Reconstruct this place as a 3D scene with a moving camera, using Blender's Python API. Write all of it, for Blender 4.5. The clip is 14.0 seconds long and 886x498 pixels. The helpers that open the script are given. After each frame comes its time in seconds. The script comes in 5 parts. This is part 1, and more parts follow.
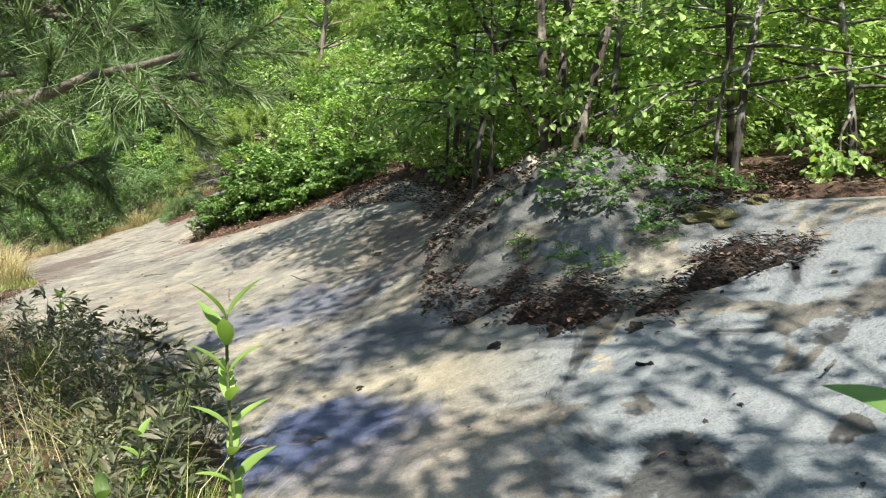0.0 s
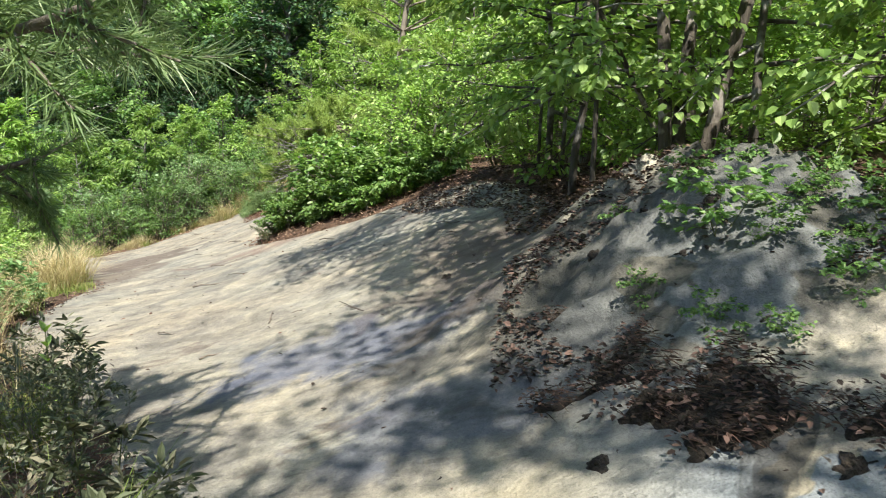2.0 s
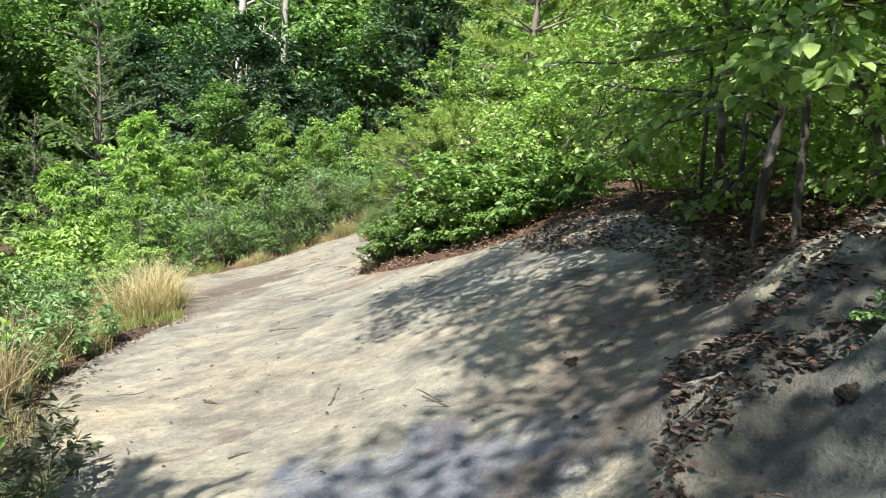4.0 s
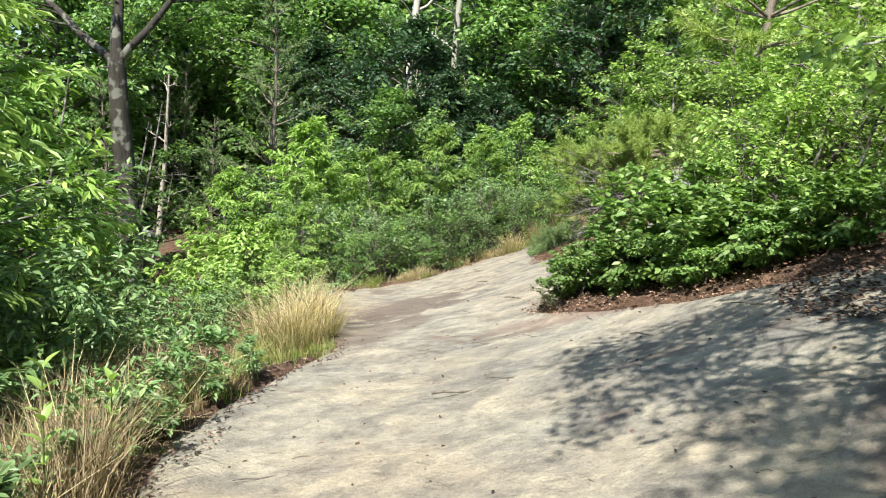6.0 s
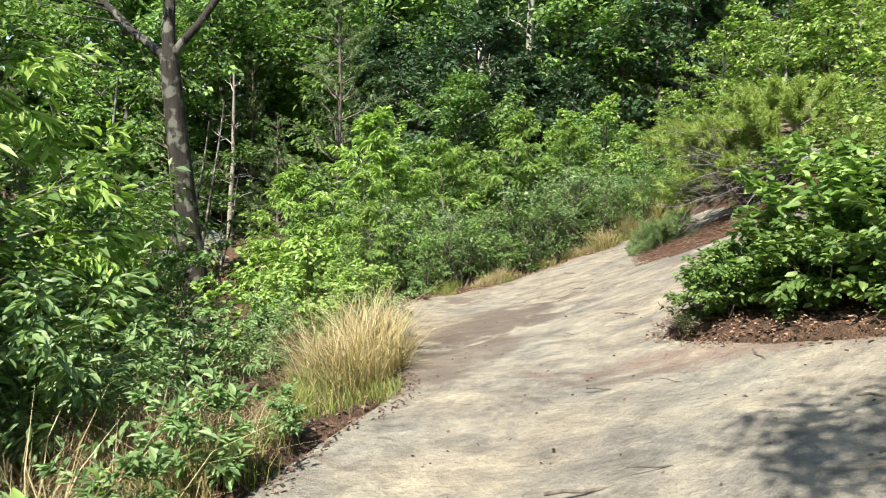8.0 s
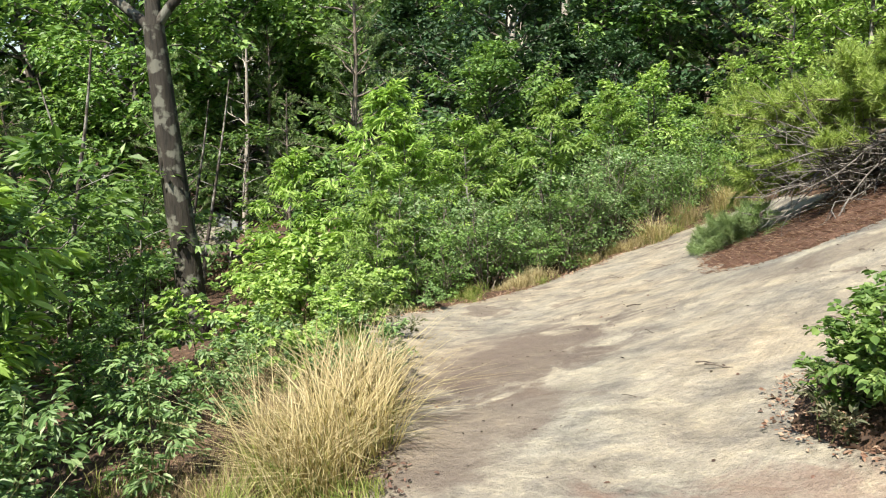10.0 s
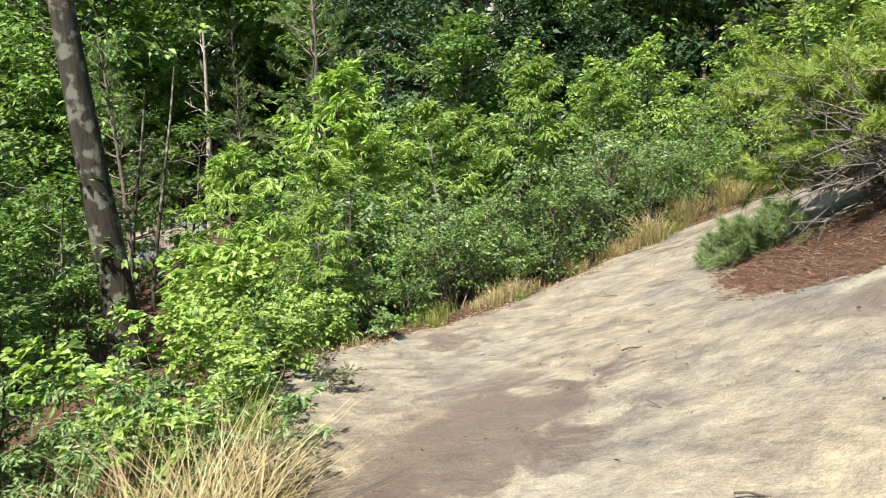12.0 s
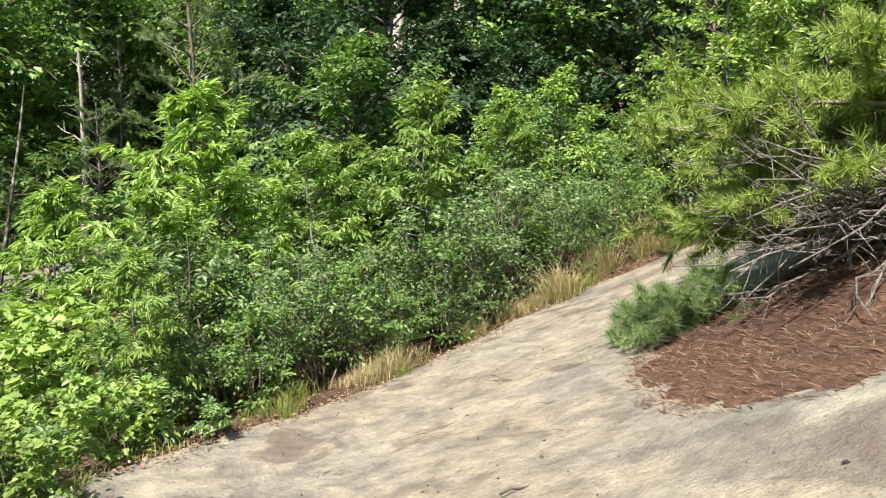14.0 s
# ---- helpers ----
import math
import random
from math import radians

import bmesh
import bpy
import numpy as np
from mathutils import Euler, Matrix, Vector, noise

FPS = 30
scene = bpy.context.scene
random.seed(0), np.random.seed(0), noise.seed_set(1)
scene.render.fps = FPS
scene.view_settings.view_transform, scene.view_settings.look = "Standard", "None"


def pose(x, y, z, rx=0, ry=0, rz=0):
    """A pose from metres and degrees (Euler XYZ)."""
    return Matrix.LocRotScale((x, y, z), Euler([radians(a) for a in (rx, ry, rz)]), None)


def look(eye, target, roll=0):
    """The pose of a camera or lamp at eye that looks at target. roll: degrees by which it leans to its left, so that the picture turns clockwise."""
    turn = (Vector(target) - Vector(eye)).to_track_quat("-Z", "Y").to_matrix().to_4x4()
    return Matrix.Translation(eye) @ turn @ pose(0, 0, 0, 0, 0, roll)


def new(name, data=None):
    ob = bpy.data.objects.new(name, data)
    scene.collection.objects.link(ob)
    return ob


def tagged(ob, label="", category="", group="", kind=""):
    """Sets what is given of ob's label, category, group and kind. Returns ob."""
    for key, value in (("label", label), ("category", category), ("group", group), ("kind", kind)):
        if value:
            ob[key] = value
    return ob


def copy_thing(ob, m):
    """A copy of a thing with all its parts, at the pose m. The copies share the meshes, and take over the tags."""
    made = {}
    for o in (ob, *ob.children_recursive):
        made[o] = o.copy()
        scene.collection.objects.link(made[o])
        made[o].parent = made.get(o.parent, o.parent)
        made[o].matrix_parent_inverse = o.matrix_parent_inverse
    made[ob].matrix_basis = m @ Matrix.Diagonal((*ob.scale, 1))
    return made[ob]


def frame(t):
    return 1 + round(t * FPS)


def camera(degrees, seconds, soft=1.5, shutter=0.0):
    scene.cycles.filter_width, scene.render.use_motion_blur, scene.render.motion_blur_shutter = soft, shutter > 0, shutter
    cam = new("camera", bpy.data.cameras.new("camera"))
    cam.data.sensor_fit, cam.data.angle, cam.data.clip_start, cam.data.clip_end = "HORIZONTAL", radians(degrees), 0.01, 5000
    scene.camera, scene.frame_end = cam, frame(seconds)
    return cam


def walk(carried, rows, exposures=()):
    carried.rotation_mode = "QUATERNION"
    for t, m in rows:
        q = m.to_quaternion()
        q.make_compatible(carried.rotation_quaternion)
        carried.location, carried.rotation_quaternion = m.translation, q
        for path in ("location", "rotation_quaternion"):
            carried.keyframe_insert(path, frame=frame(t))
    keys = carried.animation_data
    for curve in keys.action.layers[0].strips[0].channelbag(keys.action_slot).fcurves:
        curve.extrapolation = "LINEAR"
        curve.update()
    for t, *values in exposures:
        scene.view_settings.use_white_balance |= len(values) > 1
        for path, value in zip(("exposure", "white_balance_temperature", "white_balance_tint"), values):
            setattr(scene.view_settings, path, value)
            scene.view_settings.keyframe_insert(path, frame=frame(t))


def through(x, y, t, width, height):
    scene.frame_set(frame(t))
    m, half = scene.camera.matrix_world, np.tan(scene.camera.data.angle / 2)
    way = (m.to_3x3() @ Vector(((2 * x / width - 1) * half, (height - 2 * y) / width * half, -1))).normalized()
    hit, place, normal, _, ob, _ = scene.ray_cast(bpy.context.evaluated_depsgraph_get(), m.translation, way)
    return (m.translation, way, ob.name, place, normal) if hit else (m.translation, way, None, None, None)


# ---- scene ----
cam = camera(62.2, 14.0, soft=1.1, shutter=0.15)
METRES, EYE, TILT, LEAN, TURN = 12.0, 1.3, -8.5, -2.0, 0.0
ROWS = [
    (0.0, 0.0, 0.0, 0.0, 0.0, 0.0, -0.0),
    (0.5, -0.0002, 0.0271, 0.0023, 1.55, -0.34, 0.24),
    (1.0, 0.0019, 0.0491, 0.0034, 3.0, -0.62, 0.2),
    (1.5, 0.0085, 0.0764, 0.0131, 4.77, -0.72, -0.24),
    (2.0, 0.0045, 0.1063, 0.0175, 7.37, -0.79, -0.91),
    (4.5, -0.0194, 0.2538, 0.0434, 20.45, -0.08, -3.43),
    (5.0, -0.0377, 0.2751, 0.0476, 23.47, -0.19, -4.6),
    (5.5, -0.0552, 0.2971, 0.0504, 26.86, -0.29, -5.26),
    (6.0, -0.0774, 0.3329, 0.0564, 30.05, -0.39, -5.06),
    (6.5, -0.0994, 0.3586, 0.0567, 32.79, -0.38, -4.5),
    (7.0, -0.1191, 0.3864, 0.0584, 34.4, -0.37, -3.79),
    (7.5, -0.1391, 0.4163, 0.0607, 35.4, -0.84, -3.48),
    (8.0, -0.1597, 0.4481, 0.0642, 35.88, -1.24, -3.35),
    (8.5, -0.1801, 0.4885, 0.0718, 36.48, -1.85, -3.42),
    (9.0, -0.204, 0.525, 0.0748, 37.4, -2.37, -3.58),
    (11.5, -0.3016, 0.7003, 0.1048, 39.11, -4.21, -1.99),
    (12.0, -0.3155, 0.7399, 0.1094, 37.95, -4.31, -1.44),
    (12.5, -0.3241, 0.7803, 0.115, 36.78, -4.2, -1.41),
    (13.0, -0.3403, 0.8167, 0.1189, 35.55, -3.75, -1.65),
    (13.5, -0.3504, 0.8568, 0.1231, 34.0, -2.73, -1.83),
    (14.0, -0.3621, 0.8927, 0.1296, 32.3, -1.74, -1.88),
]
walk(cam, [(t, pose(0, 0, EYE, TILT, LEAN, TURN) @ pose(METRES * x, METRES * y, METRES * z, 90 + pitch, roll, yaw)) for t, x, y, z, yaw, pitch, roll in ROWS],
     [(0.0, 1.08, 6400, 6), (5.0, 1.15, 6350, 5), (7.0, 1.06, 6600, 7), (9.0, 1.04, 6750, 7), (11.5, 1.02, 6850, 9), (14.0, 1.03, 6850, 9)])

# ---- sky and sun ----
SUN_FROM = Vector((0.22, -0.98, 1.55)).normalized()      # towards the sun
world = bpy.data.worlds.new("sky")
scene.world = world
world.use_nodes = True
wn = world.node_tree.nodes
sky = wn.new("ShaderNodeTexSky")
sky.sky_type, sky.sun_disc = "NISHITA", False
sky.sun_elevation = math.asin(SUN_FROM.z)
sky.sun_rotation = math.atan2(SUN_FROM.x, SUN_FROM.y)
wn["Background"].inputs["Strength"].default_value = 0.10
world.node_tree.links.new(sky.outputs["Color"], wn["Background"].inputs["Color"])
sun = new("sun", bpy.data.lights.new("sun", "SUN"))
sun.data.energy, sun.data.angle, sun.data.color = 5.0, radians(0.53), (1.0, 0.94, 0.84)
sun.matrix_world = look(SUN_FROM * 60, (0, 0, 0))


# ---- materials ----
def material(name):
    m = bpy.data.materials.new(name)
    m.use_nodes = True
    n, l = m.node_tree.nodes, m.node_tree.links
    return m, n, l, n["Principled BSDF"]


def node(n, kind, **values):
    made = n.new("ShaderNode" + kind)
    for key, value in values.items():
        made.inputs[key.replace("_", " ")].default_value = value
    return made


def ramp(n, l, source, stops):
    r = n.new("ShaderNodeValToRGB")
    while len(r.color_ramp.elements) < len(stops):
        r.color_ramp.elements.new(0.5)
    for e, (p, c) in zip(r.color_ramp.elements, stops):
        e.position, e.color = p, (*c, 1) if len(c) == 3 else c
    l.new(source, r.inputs["Fac"])
    return r.outputs["Color"]


def blend(n, l, fac, a, b, mode="MIX"):
    m = n.new("ShaderNodeMix")
    m.data_type, m.blend_type = "RGBA", mode
    for socket, value in ((m.inputs["Factor"], fac), (m.inputs["A"], a), (m.inputs["B"], b)):
        if isinstance(value, (int, float)):
            socket.default_value = value
        elif isinstance(value, tuple):
            socket.default_value = (*value, 1)
        else:
            l.new(value, socket)
    return m.outputs["Result"]


def grey(v):
    return (v, v, v)


def leaf_material(name, low, mid, high, through=0.36, gloss=0.44):
    """Leaf blades: colour varies from leaf to leaf and plant to plant; light passes through."""
    m, n, l, p = material(name)
    geo = n.new("ShaderNodeNewGeometry")
    info = n.new("ShaderNodeObjectInfo")
    colour = ramp(n, l, geo.outputs["Random Per Island"], [(0.0, low), (0.55, mid), (0.95, high)])
    hue = n.new("ShaderNodeHueSaturation")
    mr = n.new("ShaderNodeMapRange")
    mr.inputs["To Min"].default_value, mr.inputs["To Max"].default_value = 0.78, 1.22
    l.new(info.outputs["Random"], mr.inputs["Value"])
    l.new(mr.outputs["Result"], hue.inputs["Value"])
    l.new(colour, hue.inputs["Color"])
    l.new(hue.outputs["Color"], p.inputs["Base Color"])
    p.inputs["Roughness"].default_value = gloss
    p.inputs["Specular IOR Level"].default_value = 0.42
    t = n.new("ShaderNodeBsdfTranslucent")
    warm = blend(n, l, 1.0, hue.outputs["Color"], (1.22, 1.3, 0.62), "MULTIPLY")
    l.new(warm, t.inputs["Color"])
    mix = n.new("ShaderNodeMixShader")
    mix.inputs["Fac"].default_value = through
    l.new(p.outputs["BSDF"], mix.inputs[1])
    l.new(t.outputs["BSDF"], mix.inputs[2])
    l.new(mix.outputs["Shader"], n["Material Output"].inputs["Surface"])
    return m


def bark_material(name, dark, light, scale=14.0, stretch=0.25, patch=None):
    m, n, l, p = material(name)
    tc = n.new("ShaderNodeTexCoord")
    mp = n.new("ShaderNodeMapping")
    mp.inputs["Scale"].default_value = (1, 1, stretch)
    l.new(tc.outputs["Object"], mp.inputs["Vector"])
    a = node(n, "TexNoise", Scale=scale, Detail=6.0, Roughness=0.65)
    l.new(mp.outputs["Vector"], a.inputs["Vector"])
    colour = ramp(n, l, a.outputs["Fac"], [(0.32, dark), (0.62, light)])
    if patch:
        b = node(n, "TexNoise", Scale=4.0, Detail=4.0)
        l.new(tc.outputs["Object"], b.inputs["Vector"])
        colour = blend(n, l, ramp(n, l, b.outputs["Fac"], [(0.52, grey(0)), (0.6, grey(1))]), colour, patch)
    l.new(colour, p.inputs["Base Color"])
    p.inputs["Roughness"].default_value = 0.85
    bump = node(n, "Bump", Strength=1.0, Distance=0.035)
    l.new(a.outputs["Fac"], bump.inputs["Height"])
    l.new(bump.outputs["Normal"], p.inputs["Normal"])
    return m


def stain_light_mask(n, l, source, much):
    """Full inside 2.0, gone past 2.45."""
    mr = n.new("ShaderNodeMapRange")
    mr.inputs["From Min"].default_value, mr.inputs["From Max"].default_value = 2.0, 2.45
    mr.inputs["To Min"].default_value, mr.inputs["To Max"].default_value = much, 0.0
    l.new(source, mr.inputs["Value"])
    return mr.outputs["Result"]


def rock_material():
    """Weathered pale granite slab: grain, mineral streaks, grey-blue lichen, dark water stains, painted blue shade and
    cream sun patches.
    """
    m, n, l, p = material("weathered_granite")
    tc = n.new("ShaderNodeTexCoord")
    at = tc.outputs["Object"]

    def noise_at(scale, detail=5.0, rough=0.6, squash=None, turn=0.0, warp=0.0):
        mp = n.new("ShaderNodeMapping")
        mp.inputs["Scale"].default_value = squash or (1, 1, 1)
        mp.inputs["Rotation"].default_value = (0, 0, turn)
        l.new(at, mp.inputs["Vector"])
        t = node(n, "TexNoise", Scale=scale, Detail=detail, Roughness=rough, Distortion=warp)
        l.new(mp.outputs["Vector"], t.inputs["Vector"])
        return t.outputs["Fac"]

    broad = noise_at(0.55, 4, 0.55)
    streak = noise_at(1.5, 7, 0.64, (1.0, 1.6, 1.0), -0.95, 0.7)
    grain = noise_at(55, 4, 0.7)
    speck = noise_at(170, 2, 0.6)
    mottled = noise_at(5.5, 6, 0.7)
    colour = ramp(n, l, streak, [(0.28, (0.235, 0.214, 0.186)), (0.48, (0.295, 0.268, 0.228)), (0.70, (0.352, 0.322, 0.272))])
    tint = ramp(n, l, broad, [(0.36, (0.80, 0.86, 0.93)), (0.5, (1, 1, 1)), (0.64, (1.05, 0.99, 0.92))])
    colour = blend(n, l, 0.8, colour, tint, "MULTIPLY")
    colour = blend(n, l, ramp(n, l, mottled, [(0.38, grey(0.42)), (0.55, grey(0.0))]), colour, (0.15, 0.138, 0.125))
    colour = blend(n, l, ramp(n, l, mottled, [(0.62, grey(0.0)), (0.7, grey(0.45))]), colour, (0.385, 0.365, 0.315))
    # thin flaking edges: short dark and cream dashes across the slope
    dash = noise_at(6.0, 3, 0.55, (1.0, 2.6, 1.0), -0.95, 0.5)
    colour = blend(n, l, ramp(n, l, dash, [(0.30, grey(0.5)), (0.36, grey(0.0))]), colour, (0.105, 0.092, 0.08))
    colour = blend(n, l, ramp(n, l, dash, [(0.66, grey(0.0)), (0.71, grey(0.4))]), colour, (0.40, 0.38, 0.335))
    blotch = noise_at(2.3, 6, 0.66, None, 0.3, 0.7)
    colour = blend(n, l, 0.85, colour, ramp(n, l, blotch, [(0.36, (0.66, 0.66, 0.68)), (0.5, (0.98, 0.97, 0.94)), (0.62, (1.18, 1.15, 1.06))]), "MULTIPLY")
    crumb = noise_at(16.0, 5, 0.7, (1.0, 1.5, 1.0), -0.95, 0.3)
    colour = blend(n, l, 0.55, colour, ramp(n, l, crumb, [(0.33, grey(0.74)), (0.47, grey(0.98)), (0.68, (1.17, 1.16, 1.10))]), "MULTIPLY")
    # flaked skin of the rock in sharp-edged patches
    flake = noise_at(3.2, 8, 0.58, (1.0, 1.5, 1.0), -0.95, 0.5)
    skin = ramp(n, l, flake, [(0.385, grey(0.74)), (0.40, grey(0.90)), (0.475, grey(0.93)), (0.485, grey(1.03)), (0.56, grey(1.05)), (0.575, (1.20, 1.19, 1.14))])
    colour = blend(n, l, 0.85, colour, skin, "MULTIPLY")
    # pinkish-brown and dark seepage stains
    stain = noise_at(0.8, 6, 0.62, (1.0, 1.7, 1.0), -0.7, 0.8)
    colour = blend(n, l, ramp(n, l, stain, [(0.585, grey(0)), (0.63, grey(0.6))]), colour, (0.125, 0.094, 0.08))
    # seepage stains and painted light patches of their own shape: centre, half-axes, colour, strength
    # the blue tones paint shade, the three cream ones sunlit spots near the start
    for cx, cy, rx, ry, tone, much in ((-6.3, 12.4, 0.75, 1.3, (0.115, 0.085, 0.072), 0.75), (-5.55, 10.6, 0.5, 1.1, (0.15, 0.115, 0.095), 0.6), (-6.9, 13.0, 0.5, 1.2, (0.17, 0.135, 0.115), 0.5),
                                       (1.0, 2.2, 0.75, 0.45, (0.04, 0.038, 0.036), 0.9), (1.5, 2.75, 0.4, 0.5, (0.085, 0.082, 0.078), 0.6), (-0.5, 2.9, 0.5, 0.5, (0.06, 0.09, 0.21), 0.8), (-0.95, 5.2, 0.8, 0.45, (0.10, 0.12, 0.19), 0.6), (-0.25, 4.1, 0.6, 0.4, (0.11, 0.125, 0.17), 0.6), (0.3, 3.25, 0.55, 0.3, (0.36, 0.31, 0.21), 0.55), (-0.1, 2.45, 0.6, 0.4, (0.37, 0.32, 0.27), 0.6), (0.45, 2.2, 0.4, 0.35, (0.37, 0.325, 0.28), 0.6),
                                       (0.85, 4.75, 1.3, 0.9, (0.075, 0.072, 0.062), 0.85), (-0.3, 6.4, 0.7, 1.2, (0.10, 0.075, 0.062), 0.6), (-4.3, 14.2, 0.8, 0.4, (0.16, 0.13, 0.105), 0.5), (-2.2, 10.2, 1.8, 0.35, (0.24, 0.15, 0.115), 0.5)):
        d = n.new("ShaderNodeVectorMath")
        d.operation = "SUBTRACT"
        l.new(at, d.inputs[0])
        d.inputs[1].default_value = (cx, cy, 0)
        e = n.new("ShaderNodeVectorMath")
        e.operation = "MULTIPLY"
        l.new(d.outputs["Vector"], e.inputs[0])
        e.inputs[1].default_value = (1 / rx, 1 / ry, 0)
        f = n.new("ShaderNodeVectorMath")
        f.operation = "LENGTH"
        l.new(e.outputs["Vector"], f.inputs[0])
        g = n.new("ShaderNodeMath")
        g.operation = "MULTIPLY_ADD"
        l.new(blotch, g.inputs[0])
        g.inputs[1].default_value = 2.6
        l.new(f.outputs["Value"], g.inputs[2])
        colour = blend(n, l, stain_light_mask(n, l, g.outputs["Value"], much), colour, tone)
    # lichen crust, mostly low on the slab where it is damp
    sep = n.new("ShaderNodeSeparateXYZ")
    l.new(at, sep.inputs["Vector"])
    damp = n.new("ShaderNodeMapRange")
    damp.inputs["From Min"].default_value, damp.inputs["From Max"].default_value = 5.4, 3.2
    l.new(sep.outputs["Y"], damp.inputs["Value"])
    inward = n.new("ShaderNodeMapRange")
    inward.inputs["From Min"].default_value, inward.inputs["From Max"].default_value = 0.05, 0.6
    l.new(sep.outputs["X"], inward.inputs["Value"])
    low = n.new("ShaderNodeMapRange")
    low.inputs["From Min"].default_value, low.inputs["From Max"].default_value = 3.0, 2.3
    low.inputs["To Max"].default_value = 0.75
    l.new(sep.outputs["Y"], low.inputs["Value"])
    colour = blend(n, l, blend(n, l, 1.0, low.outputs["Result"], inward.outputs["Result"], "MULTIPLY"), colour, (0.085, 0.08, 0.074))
    crust = noise_at(1.5, 4, 0.55, None, 0.0, 0.4)
    edge = ramp(n, l, crust, [(0.455, grey(0)), (0.468, grey(1))])
    moist = blend(n, l, 1.0, damp.outputs["Result"], inward.outputs["Result"], "MULTIPLY")
    both = blend(n, l, 1.0, edge, moist, "MULTIPLY")
    colour = blend(n, l, both, colour, blend(n, l, mottled, (0.165, 0.176, 0.185), (0.275, 0.29, 0.295)))
    dark = noise_at(1.25, 6, 0.62, None, 0.6, 0.9)
    worn = ramp(n, l, dark, [(0.56, grey(0)), (0.60, grey(0.85))])
    colour = blend(n, l, blend(n, l, 1.0, worn, moist, "MULTIPLY"), colour, (0.045, 0.043, 0.041))
    colour = blend(n, l, 0.62, colour, ramp(n, l, grain, [(0.3, grey(0.72)), (0.7, grey(1.22))]), "MULTIPLY")
    colour = blend(n, l, 0.6, colour, ramp(n, l, speck, [(0.32, grey(0.6)), (0.5, grey(1.1))]), "MULTIPLY")
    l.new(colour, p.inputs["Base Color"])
    p.inputs["Roughness"].default_value = 0.82
    p.inputs["Specular IOR Level"].default_value = 0.3
    b1 = node(n, "Bump", Strength=0.3, Distance=0.05)
    l.new(streak, b1.inputs["Height"])
    b2 = node(n, "Bump", Strength=0.6, Distance=0.02)
    l.new(grain, b2.inputs["Height"])
    l.new(b1.outputs["Normal"], b2.inputs["Normal"])
    b3 = node(n, "Bump", Strength=0.7, Distance=0.05)
    l.new(mottled, b3.inputs["Height"])
    l.new(b2.outputs["Normal"], b3.inputs["Normal"])
    b4 = node(n, "Bump", Strength=0.35, Distance=0.02)
    l.new(skin, b4.inputs["Height"])
    l.new(b3.outputs["Normal"], b4.inputs["Normal"])
    l.new(b4.outputs["Normal"], p.inputs["Normal"])
    return m


def soil_material(name, dark, mid, light, scale=9.0):
    m, n, l, p = material(name)
    tc = n.new("ShaderNodeTexCoord")
    a = node(n, "TexNoise", Scale=scale, Detail=8.0, Roughness=0.72)
    b = node(n, "TexNoise", Scale=0.5, Detail=3.0)
    c = node(n, "TexNoise", Scale=scale * 9, Detail=3.0)
    for t in (a, b, c):
        l.new(tc.outputs["Object"], t.inputs["Vector"])
    colour = ramp(n, l, a.outputs["Fac"], [(0.3, dark), (0.52, mid), (0.72, light)])
    colour = blend(n, l, 0.6, colour, ramp(n, l, b.outputs["Fac"], [(0.35, grey(0.6)), (0.65, grey(1.25))]), "MULTIPLY")
    colour = blend(n, l, 0.6, colour, ramp(n, l, c.outputs["Fac"], [(0.35, grey(0.5)), (0.65, grey(1.4))]), "MULTIPLY")
    l.new(colour, p.inputs["Base Color"])
    p.inputs["Roughness"].default_value = 0.95
    bump = node(n, "Bump", Strength=0.9, Distance=0.04)
    l.new(c.outputs["Fac"], bump.inputs["Height"])
    l.new(bump.outputs["Normal"], p.inputs["Normal"])
    return m


ROCK = rock_material()
SOIL = soil_material("leaf_litter_soil", (0.04, 0.024, 0.016), (0.12, 0.066, 0.04), (0.27, 0.165, 0.105))
NEEDLE_BED = soil_material("pine_needle_bed", (0.065, 0.035, 0.024), (0.17, 0.088, 0.058), (0.34, 0.21, 0.15), 14.0)
HUMUS = soil_material("dark_humus", (0.012, 0.009, 0.007), (0.035, 0.025, 0.018), (0.09, 0.065, 0.045), 18.0)
LEAF_MID = leaf_material("leaf_mid_green", (0.08, 0.155, 0.045), (0.15, 0.265, 0.078), (0.26, 0.385, 0.13))
LEAF_LIME = leaf_material("leaf_lime_green", (0.15, 0.25, 0.06), (0.265, 0.40, 0.10), (0.42, 0.55, 0.19))
LEAF_DARK = leaf_material("leaf_dark_green", (0.028, 0.065, 0.03), (0.05, 0.105, 0.046), (0.095, 0.165, 0.075), 0.25)
LEAF_BRAMBLE = leaf_material("leaf_bramble_green", (0.09, 0.17, 0.045), (0.175, 0.29, 0.08), (0.30, 0.42, 0.14))
LEAF_BLUE = leaf_material("leaf_blue_green", (0.085, 0.155, 0.058), (0.155, 0.26, 0.098), (0.29, 0.40, 0.19), 0.28)
LEAF_HEATH = leaf_material("leaf_heath_olive", (0.06, 0.07, 0.04), (0.125, 0.145, 0.078), (0.25, 0.225, 0.155), 0.2)
LEAF_RED = leaf_material("leaf_red", (0.30, 0.03, 0.02), (0.42, 0.06, 0.03), (0.5, 0.12, 0.05))
NEEDLE = leaf_material("pine_needle_green", (0.17, 0.245, 0.06), (0.30, 0.41, 0.095), (0.46, 0.56, 0.17), 0.28)
NEEDLE_DARK = leaf_material("pine_needle_grey_green", (0.11, 0.18, 0.07), (0.18, 0.265, 0.105), (0.28, 0.36, 0.16), 0.24)
STRAW = leaf_material("dry_straw_grass", (0.27, 0.21, 0.1), (0.43, 0.355, 0.2), (0.62, 0.54, 0.34), 0.25, 0.6)
